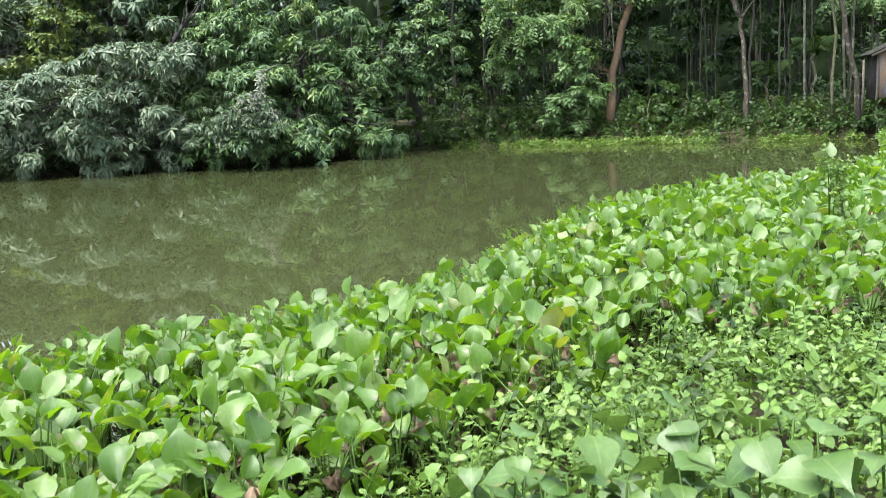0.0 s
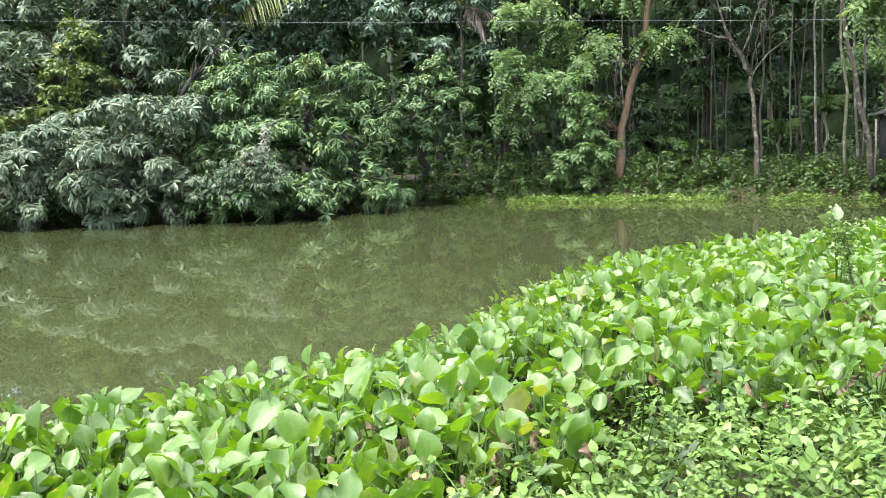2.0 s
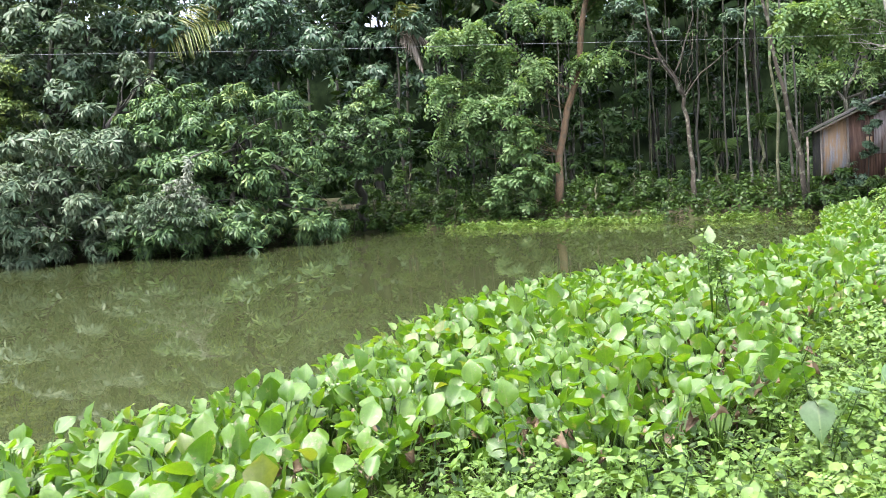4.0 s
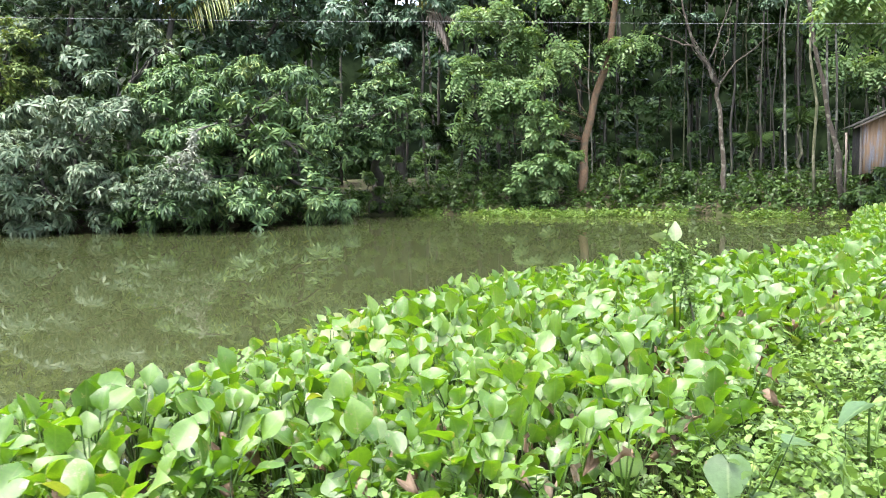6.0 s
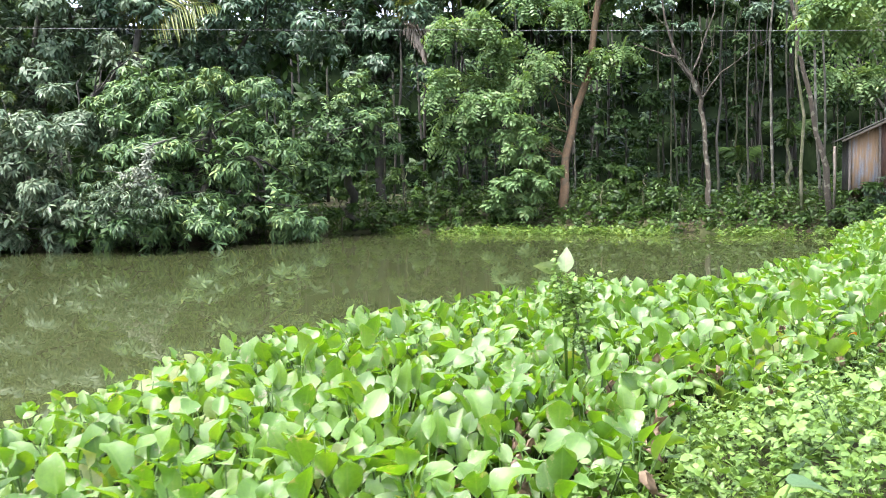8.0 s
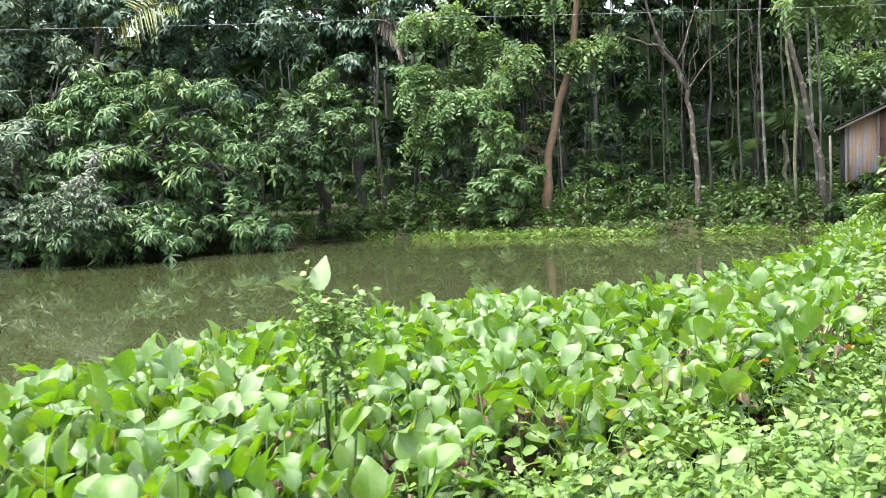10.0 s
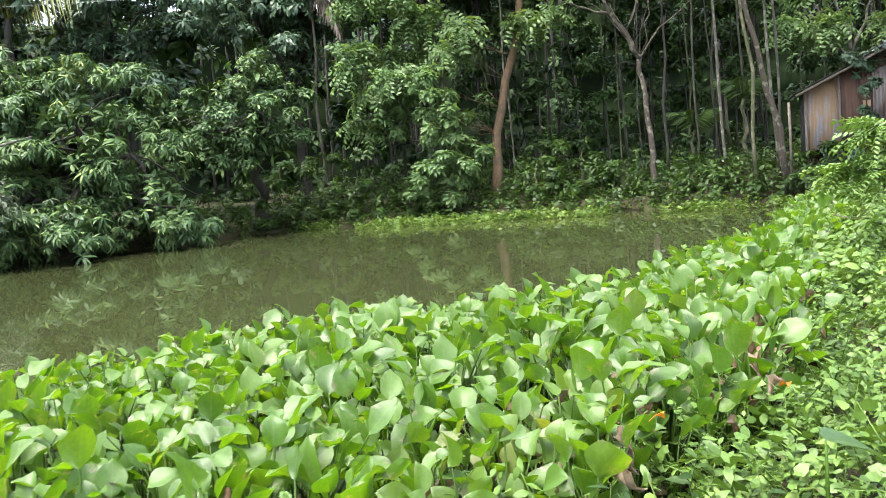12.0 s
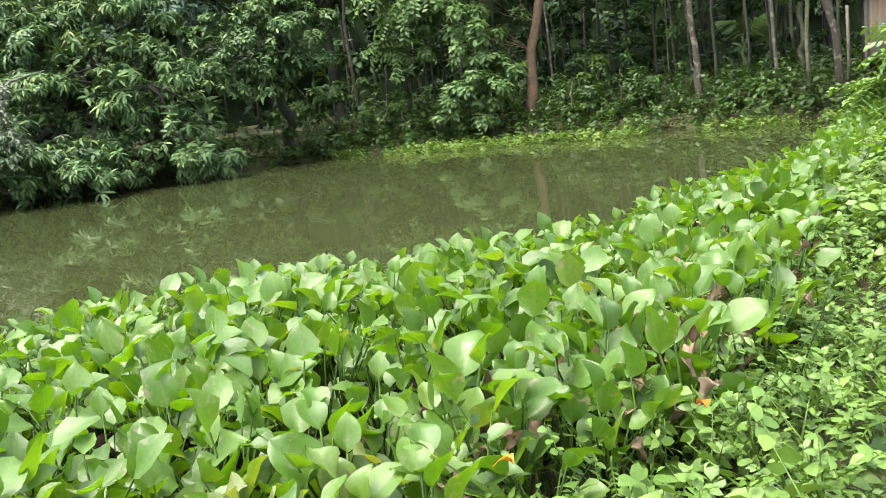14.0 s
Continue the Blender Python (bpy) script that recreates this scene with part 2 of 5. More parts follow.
def water_material():
    """Murky green pond water: a cloudy body under a smooth surface with faint ripples."""
    mat, n, l, bsdf = nodes_of("pond_water")
    geo = n.new("ShaderNodeNewGeometry")
    big = noise_of(n, l, geo.outputs["Position"], 0.25, 3.0)
    ramp = ramp_of(n, [(0.3, (0.0295, 0.0365, 0.013)), (0.7, (0.0355, 0.0445, 0.0165))])
    l.new(big.outputs["Fac"], ramp.inputs["Fac"])
    l.new(ramp.outputs["Color"], bsdf.inputs["Base Color"])
    bsdf.inputs["Roughness"].default_value, bsdf.inputs["IOR"].default_value = 0.006, 1.5
    mp = n.new("ShaderNodeMapping")
    mp.inputs["Scale"].default_value = (1.0, 0.7, 1.0)
    l.new(geo.outputs["Position"], mp.inputs["Vector"])
    rip, slow = noise_of(n, l, mp.outputs[0], 4.0, 2.0, 0.4), noise_of(n, l, mp.outputs[0], 0.9, 2.0, 0.4)
    bump = n.new("ShaderNodeBump")
    bump.inputs["Strength"].default_value, bump.inputs["Distance"].default_value = 1.0, 0.00045
    l.new(math_of(n, l, "ADD", math_of(n, l, "MULTIPLY", rip.outputs["Fac"], 0.35), slow.outputs["Fac"]), bump.inputs["Height"])
    l.new(bump.outputs["Normal"], bsdf.inputs["Normal"])
    return mat


def sheet_material(name, base, rust, amount, metal=0.3, rough=0.55):
    """Corrugated sheet, rusted in streaks that run down."""
    mat, n, l, bsdf = nodes_of(name)
    tex = n.new("ShaderNodeTexCoord")
    mp = n.new("ShaderNodeMapping")
    mp.inputs["Scale"].default_value = (5, 5, 0.7)
    l.new(tex.outputs["Object"], mp.inputs["Vector"])
    streak, fine = noise_of(n, l, mp.outputs[0], 1.6, 6.0, 0.65), noise_of(n, l, tex.outputs["Object"], 22.0, 6.0, 0.7)
    base, rust = tuple(0.62 * v for v in base), tuple(0.62 * v for v in rust)
    cut = ramp_of(n, [(0.62 - 0.3 * amount, (0, 0, 0)), (0.78 - 0.3 * amount, (1, 1, 1))])
    l.new(streak.outputs["Fac"], cut.inputs["Fac"])
    tone = ramp_of(n, [(0.3, tuple(0.6 * c for c in rust)), (0.7, rust)])
    l.new(fine.outputs["Fac"], tone.inputs["Fac"])
    l.new(mix_of(n, l, cut.outputs["Color"], base, tone.outputs["Color"]), bsdf.inputs["Base Color"])
    bsdf.inputs["Metallic"].default_value, bsdf.inputs["Roughness"].default_value = metal, rough
    return mat


SOIL, WATER = soil_material(), water_material()
RUSTY = sheet_material("rusty_sheet", (0.15, 0.08, 0.05), (0.07, 0.035, 0.022), 0.6, 0.1, 0.7)
TAN_SHEET = sheet_material("tan_sheet", (0.42, 0.28, 0.16), (0.44, 0.46, 0.50), 0.5, 0.0, 0.8)
TIN = sheet_material("tin_roof", (0.62, 0.65, 0.70), (0.35, 0.28, 0.22), 0.15, 0.5, 0.45)
OLD_ROOF = bark_material("weathered_roof", (0.018, 0.018, 0.016), (0.055, 0.052, 0.045), moss_amount=0.4)
TIMBER = bark_material("grey_timber", (0.12, 0.10, 0.08), (0.30, 0.26, 0.21), moss_amount=0.1)
THATCH = bark_material("palm_thatch", (0.20, 0.17, 0.14), (0.42, 0.37, 0.31), moss_amount=0.1, scale=10.0)
DOOR_SHEET = sheet_material("door_sheet", (0.30, 0.26, 0.25), (0.20, 0.13, 0.10), 0.4, 0.1, 0.6)
CABLE = bark_material("grey_cable", (0.20, 0.21, 0.21), (0.30, 0.31, 0.31), moss_amount=0.0)

# ---- mesh helpers ----
rng = np.random.default_rng(7)


class Soup:
    """Gathers vertices and faces of one mesh; alike pieces are added many at a time."""

    def __init__(self):
        self.v, self.f, self.rib, self.count = [], [], [], 0

    def add(self, shape, m=None):
        verts, faces, rib = shape
        if m is None:
            m = np.eye(4)[None, :3]
        k, nv = len(m), len(verts)
        self.v.append((np.einsum("kij,vj->kvi", m[:, :, :3], verts) + m[:, None, :, 3]).reshape(-1, 3))
        self.rib.append(np.tile(rib, k))
        for poly in faces:
            start = self.count + np.arange(k)[:, None, None] * nv
            self.f.append((poly[None] + start).reshape(-1, poly.shape[1]))
        self.count += k * nv
        return self

    def join(self, more):
        self.v, self.rib, self.f = self.v + more.v, self.rib + more.rib, self.f + [q + self.count for q in more.f]
        self.count += more.count
        return self

    def mesh(self, name, material, origin=(0, 0, 0), smooth=True):
        me = bpy.data.meshes.new(name)
        v = np.concatenate(self.v) - np.asarray(origin, float)
        sizes = np.concatenate([np.full(len(p), p.shape[1]) for p in self.f])
        loops = np.concatenate([p.ravel() for p in self.f])
        me.vertices.add(len(v))
        me.vertices.foreach_set("co", v.astype(np.float32).ravel())
        me.loops.add(len(loops))
        me.loops.foreach_set("vertex_index", loops.astype(np.int32))
        me.polygons.add(len(sizes))
        me.polygons.foreach_set("loop_start", np.r_[0, np.cumsum(sizes)[:-1]].astype(np.int32))
        me.polygons.foreach_set("use_smooth", np.full(len(sizes), smooth))
        me.attributes.new("rib", "FLOAT", "POINT").data.foreach_set("value", np.concatenate(self.rib).astype(np.float32))
        me.update(calc_edges=True)
        me.materials.append(material)
        return me


def part(name, soup, material, parent, label="", smooth=True):
    """One mesh of its own under a thing or a part; its points are given from the thing's base."""
    ob = new(name, soup.mesh(name, material, smooth=smooth))
    ob.parent = parent
    return tagged(ob, label)


def thing(name, at, label, category, group=""):
    ob = new(name)
    ob.empty_display_size = 0.1
    ob.location = at
    return tagged(ob, label, category, group)


def stuff(name, soup, material, label, category):
    return tagged(new(name, soup.mesh(name, material)), label, category, kind="stuff")


def placed(at, yaw=0, tilt=0, roll=0, size=1):
    """Rows of 3 x 4 matrices: roll about y, tilt about x (tip up), yaw about z."""
    at = np.atleast_2d(np.asarray(at, float))
    k = len(at)
    yaw, tilt, roll = (np.broadcast_to(np.asarray(q, float), (k,)) for q in (yaw, tilt, roll))
    cz, sz, cx, sx, cy, sy = np.cos(yaw), np.sin(yaw), np.cos(tilt), np.sin(tilt), np.cos(roll), np.sin(roll)
    z0 = np.zeros(k)
    rz = np.stack([np.stack([cz, -sz, z0], -1), np.stack([sz, cz, z0], -1), np.stack([z0, z0, z0 + 1], -1)], 1)
    rx = np.stack([np.stack([z0 + 1, z0, z0], -1), np.stack([z0, cx, -sx], -1), np.stack([z0, sx, cx], -1)], 1)
    ry = np.stack([np.stack([cy, z0, sy], -1), np.stack([z0, z0 + 1, z0], -1), np.stack([-sy, z0, cy], -1)], 1)
    size = np.broadcast_to(np.asarray(size, float).reshape(-1, 1, 1) if np.ndim(size) else np.asarray(size, float), (k, 1, 1))
    return np.concatenate([rz @ rx @ ry * size, at[:, :, None]], 2)


def moved(shape, m):
    v, f, r = shape
    return v @ m[:, :3].T + m[:, 3], f, r


def joined(shapes):
    v, faces, rib, base = [], {}, [], 0
    for vv, ff, rr in shapes:
        v.append(vv)
        rib.append(rr)
        for p in ff:
            faces.setdefault(p.shape[1], []).append(p + base)
        base += len(vv)
    return np.concatenate(v), [np.concatenate(p) for p in faces.values()], np.concatenate(rib)


def blade(length, outline, across=2, bend=0.3, cup=0.2, wave=0.0, seed=0):
    """A leaf along +y from the origin, facing +z. outline: half widths from base to tip, as parts of the length; bend: how far the tip
    curves down; cup: how far the edges rise."""
    r = np.random.default_rng(seed)
    rows = len(outline)
    u = np.linspace(-1, 1, across + 1)
    v, rib = [], []
    for i, w in enumerate(outline):
        s = i / (rows - 1)
        ang = -bend * s * 1.3
        y, z = length * s * np.cos(ang * 0.6), length * s * np.sin(ang * 0.6)
        for q in u:
            lift = cup * w * length * abs(q) ** 1.5 + wave * length * np.sin(q * 4 + s * 7 + seed) * 0.3 * w
            v.append((q * w * length, y + r.normal(0, wave * 0.1) * length, z + lift))
            rib.append(abs(q))
    k = across + 1
    quads = np.array([(i * k + j, i * k + j + 1, (i + 1) * k + j + 1, (i + 1) * k + j) for i in range(rows - 1) for j in range(across)])
    return np.array(v), [quads], np.array(rib)


def simple_blade(length, width, bend=0.3, fold=0.25):
    """A four-triangle leaf, folded at the rib, with a drooping tip."""
    m, d = length * 0.45, -bend * length * 0.18
    v = np.array([(0, 0, 0), (-width / 2, m, d + fold * width * 0.5), (0, m, d), (width / 2, m, d + fold * width * 0.5), (0, length * (1 - 0.12 * bend), -bend * length * 0.55)])
    return v, [np.array([(0, 2, 1), (0, 3, 2), (1, 2, 4), (2, 3, 4)])], np.array([0, 1, 0, 1, 0.0])


def fuller_blade(length, width, bend=0.3, fold=0.25):
    """An eight-triangle leaf with a rounded outline."""
    rows = ((0.30, 0.86), (0.62, 0.80))
    v = [(0, 0, 0)]
    for s, w in rows:
        d = -bend * length * 0.5 * s ** 2
        v += [(-width / 2 * w, length * s, d + fold * width * 0.4), (0, length * s, d), (width / 2 * w, length * s, d + fold * width * 0.4)]
    v.append((0, length * (1 - 0.1 * bend), -bend * length * 0.5))
    return np.array(v), [np.array([(0, 2, 1), (0, 3, 2), (4, 5, 7), (5, 6, 7)]), np.array([(1, 2, 5, 4), (2, 3, 6, 5)])], np.array([0, 1, 0, 1, 1, 0, 1, 0.0])


def oval_blade(length, width, bend=0.3, fold=0.25):
    """A four-triangle leaf with a rounded outline and a drooping tip."""
    v = [(0, 0, 0)]
    for s, w in ((0.30, 0.9), (0.68, 0.8)):
        d = -bend * length * 0.5 * s ** 2
        v += [(-width / 2 * w, length * s, d), (width / 2 * w, length * s, d + fold * width * 0.3)]
    v.append((0, length * (1 - 0.1 * bend), -bend * length * 0.5))
    return np.array(v), [np.array([(0, 2, 1), (3, 4, 5)]), np.array([(1, 2, 4, 3)])], np.array([0, 0.6, 0.6, 0.6, 0.6, 0.0])


def heart_blade(length, width, bend=0.3, fold=0.25):
    """An eight-triangle leaf, broad at its base and drawn out to a point."""
    v = [(0, 0, 0)]
    for s, w in ((0.16, 1.0), (0.55, 0.68)):
        d = -bend * length * 0.5 * s ** 2
        v += [(-width / 2 * w, length * (s - 0.08), d + fold * width * 0.3), (0, length * s, d), (width / 2 * w, length * (s - 0.08), d + fold * width * 0.3)]
    v.append((0, length, -bend * length * 0.6))
    return np.array(v), [np.array([(0, 2, 1), (0, 3, 2), (4, 5, 7), (5, 6, 7)]), np.array([(1, 2, 5, 4), (2, 3, 6, 5)])], np.array([0, 1, 0, 1, 1, 0, 1, 0.0])


def tube(points, radii, sides=5):
    p = np.asarray(points, float)
    t = np.gradient(p, axis=0)
    t /= np.linalg.norm(t, axis=1, keepdims=True) + 1e-9
    ref = np.where(np.abs(t[:, 2:3]) > 0.9, np.array([[1.0, 0, 0]]), np.array([[0, 0, 1.0]]))
    a = np.cross(t, ref)
    a /= np.linalg.norm(a, axis=1, keepdims=True)
    b = np.cross(t, a)
    ang = np.arange(sides) * 2 * np.pi / sides
    rad = np.broadcast_to(np.asarray(radii, float), (len(p),))
    v = p[:, None] + rad[:, None, None] * (np.cos(ang)[None, :, None] * a[:, None] + np.sin(ang)[None, :, None] * b[:, None])
    n = len(p)
    quads = np.array([(i * sides + j, i * sides + (j + 1) % sides, (i + 1) * sides + (j + 1) % sides, (i + 1) * sides + j) for i in range(n - 1) for j in range(sides)])
    caps = np.array([tuple(range(sides))[::-1], tuple(range((n - 1) * sides, n * sides))])
    return v.reshape(-1, 3), [quads, caps], np.zeros(n * sides)


def box(x0, y0, z0, x1, y1, z1):
    v = np.array([(x, y, z) for x in (x0, x1) for y in (y0, y1) for z in (z0, z1)], float)
    return v, [np.array([(0, 1, 3, 2), (4, 6, 7, 5), (0, 4, 5, 1), (2, 3, 7, 6), (0, 2, 6, 4), (1, 5, 7, 3)])], np.zeros(8)


def wander(a, b, n, sway, r):
    """A line of n points from a to b that sways on the way."""
    s = np.linspace(0, 1, n)[:, None]
    p = np.asarray(a, float) * (1 - s) + np.asarray(b, float) * s
    off = np.cumsum(r.normal(0, 1, (n, 3)), 0)
    off -= off[0] * (1 - s) + off[-1] * s
    return p + off * sway / np.sqrt(n)


# ---- plan ----
OUTER = [(-9, 1.5), (-6, 2.7), (-4.3, 3.4), (-3.1, 4.0), (-2.4, 4.7), (-1.8, 5.3), (-1.4, 5.9), (-1.1, 7.0), (-0.75, 8.3), (-0.2, 9.4), (0.3, 10.0),
         (1.2, 10.6), (2.3, 11.1), (3.3, 11.8), (4.1, 12.8), (5.1, 14.2), (6.2, 16.5), (7.6, 20.5), (8.6, 23.0)]
INNER = [(-7.0, -2.2), (-4.5, -0.9), (-2.6, 0.6), (-1.84, 1.54), (-1.36, 2.26), (-0.63, 3.0), (-0.45, 3.9), (-0.15, 4.0), (0.5, 3.8), (1.1, 4.15), (1.65, 4.7), (2.05, 5.6),
         (2.25, 6.8), (2.8, 7.0), (3.4, 7.4), (3.8, 8.1), (4.4, 9.0), (4.75, 10.2), (5.15, 11.8), (5.7, 13.2), (6.7, 15.6), (8.0, 19.0), (9.0, 22.0)]
FAR_SHORE = [(9.2, 23.4), (8.0, 24.4), (5.0, 25.6), (2.0, 26.6), (-1.0, 27.3), (-4.0, 28.4), (-5.4, 27.2), (-6.4, 25.2), (-8.2, 23.6), (-12, 22.4), (-18, 21.4), (-32, 19), (-40, 5), (-30, -8), (-12, -5)]
POND = np.array(INNER + FAR_SHORE)
MAT = np.array(OUTER + INNER[::-1])


def inside(poly, p):
    x, y = p[:, 0], p[:, 1]
    hit = np.zeros(len(p), bool)
    for (x0, y0), (x1, y1) in zip(poly, np.roll(poly, -1, 0)):
        cross = (y0 > y) != (y1 > y)
        with np.errstate(divide="ignore", invalid="ignore"):
            hit ^= cross & (x < (x1 - x0) * (y - y0) / (y1 - y0) + x0)
    return hit


def reach(line, p, closed=False):
    """Distance from points to a line of corners."""
    line = np.asarray(line, float)
    ends = np.roll(line, -1, 0) if closed else line[1:]
    best = np.full(len(p), 1e9)
    for a0, b0 in zip(line, ends):
        d = b0 - a0
        s = np.clip(((p - a0) @ d) / (d @ d), 0, 1)
        best = np.minimum(best, np.linalg.norm(p - a0 - s[:, None] * d, axis=1))
    return best


def lumps(p, scale, seed=0):
    """Smooth noise from -1 to 1 over the plan."""
    r = np.random.default_rng(seed)
    out = np.zeros(len(p))
    for k in range(6):
        d = r.normal(0, 1, 2)
        out += np.sin(p[:, :2] @ d * (1.2 + 0.5 * k) / scale + r.uniform(0, 6.3)) / (1 + 0.3 * k)
    return out / 3.2


def ground_z(p):
    d = reach(POND, p, True)
    side = np.where(inside(POND, p), -d, d)
    far = np.clip((p[:, 1] - 20) / 4, 0, 1)
    top = 0.24 + 0.36 * far
    z = np.where(side < 0, np.maximum(-0.9, 0.6 * side), top * (1 - np.exp(-np.maximum(side, 0) / (0.8 + 0.5 * far))))
    z += np.where(side > 0.3, 0.05 * lumps(p, 1.0, 3), 0)
    return z - 0.03


def area_points(poly, density):
    lo, hi = poly.min(0), poly.max(0)
    p = rng.uniform(lo, hi, (int(density * np.prod(hi - lo)), 2))
    return p[inside(poly, p)]


# ---- ground and water ----
def ground():
    mid = np.arange(-12, 16.01, 0.3)
    out = np.array([1.5, 4, 8, 14, 25, 50, 110, 250, 600, 1500.0])
    xs = np.r_[-12 - out[::-1], mid, 16 + out]
    ym = np.arange(-6, 34.01, 0.3)
    ys = np.r_[-6 - out[::-1], ym, 34 + out]
    gx, gy = np.meshgrid(xs, ys)
    p = np.c_[gx.ravel(), gy.ravel()]
    n = len(xs)
    quads = np.array([(j * n + i, j * n + i + 1, (j + 1) * n + i + 1, (j + 1) * n + i) for j in range(len(ys) - 1) for i in range(n - 1)])
    s = Soup().add((np.c_[p, ground_z(p)], [quads], np.zeros(len(p))))
    tagged(new("ground", s.mesh("ground", SOIL)), "dark damp soil of the overgrown pond bank", "ground", kind="structure")
    s = Soup().add((np.array([(-42, -9, 0), (14, -9, 0), (14, 31, 0), (-42, 31, 0)], float), [np.array([(0, 1, 2, 3)])], np.zeros(4)))
    tagged(new("water", s.mesh("water", WATER)), "murky olive-green still pond water", "water", kind="structure")


ground()

# ---- water hyacinth ----
LEAF_STEPS = (0.0, 0.08, 0.2, 0.35, 0.5, 0.65, 0.78, 0.9, 1.0)
LEAF_WIDTHS = ((0.08, 0.46, 0.78, 0.96, 1.0, 0.88, 0.66, 0.35, 0.02), (0.06, 0.34, 0.66, 0.92, 1.0, 0.80, 0.54, 0.27, 0.02),
               (0.08, 0.62, 0.92, 1.0, 0.97, 0.86, 0.69, 0.42, 0.03))


def hyacinth_leaf(k, rows=9, across=6):
    """A broad leaf with a short tip, cupped and folded at the rib, with wavy edges that roll outwards."""
    r = np.random.default_rng(100 + k)
    length, broad = r.uniform(0.092, 0.134), r.uniform(0.36, 0.46)
    side, along, curl, wave = r.uniform(0.3, 1.2), r.uniform(-0.3, 0.5), r.uniform(-0.6, 1.6), r.uniform(0.03, 0.09)
    fold, twist = r.uniform(0.1, 0.5), r.normal(0, 0.35)
    v, rib = [], []
    for i in range(rows):
        s = np.interp(i / (rows - 1), np.linspace(0, 1, 9), LEAF_STEPS)
        w = broad * np.interp(s, LEAF_STEPS, LEAF_WIDTHS[k % 3])
        for q in np.linspace(-1, 1, across + 1):
            x = q * w
            z = side * x * x + fold * abs(x) - 0.35 * broad * max(abs(q) - 0.7, 0) + along * (s - 0.45) ** 2 - curl * max(s - 0.7, 0) ** 2
            z += wave * q * q * math.sin(s * 9 + k + 2.0 * q)
            a = twist * s
            x, z = x * math.cos(a) - z * math.sin(a), x * math.sin(a) + z * math.cos(a)
            v.append((x * length * (1 - 0.12 * side * w), s * length * 1.02, z * length))
            rib.append(abs(q))
    n = across + 1
    quads = np.array([(i * n + j, i * n + j + 1, (i + 1) * n + j + 1, (i + 1) * n + j) for i in range(rows - 1) for j in range(across)])
    return np.array(v), [quads], np.array(rib)


HY_LEAVES = [hyacinth_leaf(k, 9, 4) for k in range(12)]
FLAT_LEAVES = [hyacinth_leaf(k, 5, 4) for k in range(12)]
HY_MESHES = [Soup().add(s).mesh("leaf", HYACINTH) for s in HY_LEAVES]
DRY_MESHES = [Soup().add(blade(0.075, [0.05, 0.25, 0.34, 0.36, 0.28, 0.15, 0.02], 6, 1.2 + 0.5 * k, 1.4, 1.1, k)).mesh("leaf", WITHERED) for k in range(3)]


def hyacinth_plan(k):
    """One rosette: for each leaf its kind, petiole line and pose."""
    r = np.random.default_rng(300 + k)
    rows = []
    n = int(r.integers(8, 11))
    for i in range(n):
        yaw = i * 2.4 + r.normal(0, 0.3)
        lean = r.uniform(0.05, 0.5)
        tall = (0.12 + 0.36 * r.uniform(0, 1) ** 0.7) * (1 - 0.25 * lean)
        out = np.array([-math.sin(yaw), math.cos(yaw), 0])
        tip = out * tall * lean * 0.9 + (0, 0, tall)
        mid = out * tall * lean * 0.25 + (0, 0, tall * 0.55)
        rows.append((int(r.integers(0, 12)), [out * 0.012 - (0, 0, 0.06), mid, tip], tip, yaw + r.normal(0, 0.5), r.uniform(0.25, 1.5), r.normal(0, 0.5), r.uniform(0.72, 1.2)))
    return rows


HY_PLANS = [hyacinth_plan(k) for k in range(10)]


def hyacinth_thing(k):
    """A plant of its own, with every leaf and petiole a part."""
    base = thing("water_hyacinth", (0, 0, 0), "green water hyacinth with glossy round leaves, floating in the mat", "water plant", "water hyacinths at the bank")
    for kind, line, tip, yaw, tilt, roll, size in HY_PLANS[k]:
        part("petiole", Soup().add(tube(line, (0.007, 0.005, 0.003), 4)), PETIOLE, base)
        leaf = new("leaf", HY_MESHES[kind])
        leaf.parent = base
        leaf.matrix_basis = Matrix([*placed([tip], yaw, tilt, roll, size)[0].tolist(), [0, 0, 0, 1]])
    for q in range(1 + k % 2):
        dry = new("withered_leaf", DRY_MESHES[(k + q) % 3])
        dry.parent = base
        dry.matrix_basis = pose(0.09 - 0.16 * q, 0.06, 0.30 + 0.04 * q, -15 + 40 * q, 30, 40 * k + 90 * q)
        tagged(dry, "curled brown withered leaf")
    return base


def hyacinth_shape(k):
    rows = HY_PLANS[k]
    leaves = joined([moved(FLAT_LEAVES[kind], placed([tip], yaw, tilt, roll, size)[0]) for kind, line, tip, yaw, tilt, roll, size in rows])
    stems = joined([tube(line, (0.006, 0.005, 0.003), 3) for _, line, *_ in rows])
    return leaves, stems


def spread(poly, density, gap):
    """Points over a plan, no two nearer than gap."""
    keep, cells = [], {}
    for x, y in area_points(poly, density):
        c = (int(x // gap), int(y // gap))
        near = [q for i in (-1, 0, 1) for j in (-1, 0, 1) for q in cells.get((c[0] + i, c[1] + j), ())]
        if all((x - qx) ** 2 + (y - qy) ** 2 > gap * gap for qx, qy in near):
            cells.setdefault(c, []).append((x, y))
            keep.append((x, y))
    return np.array(keep)


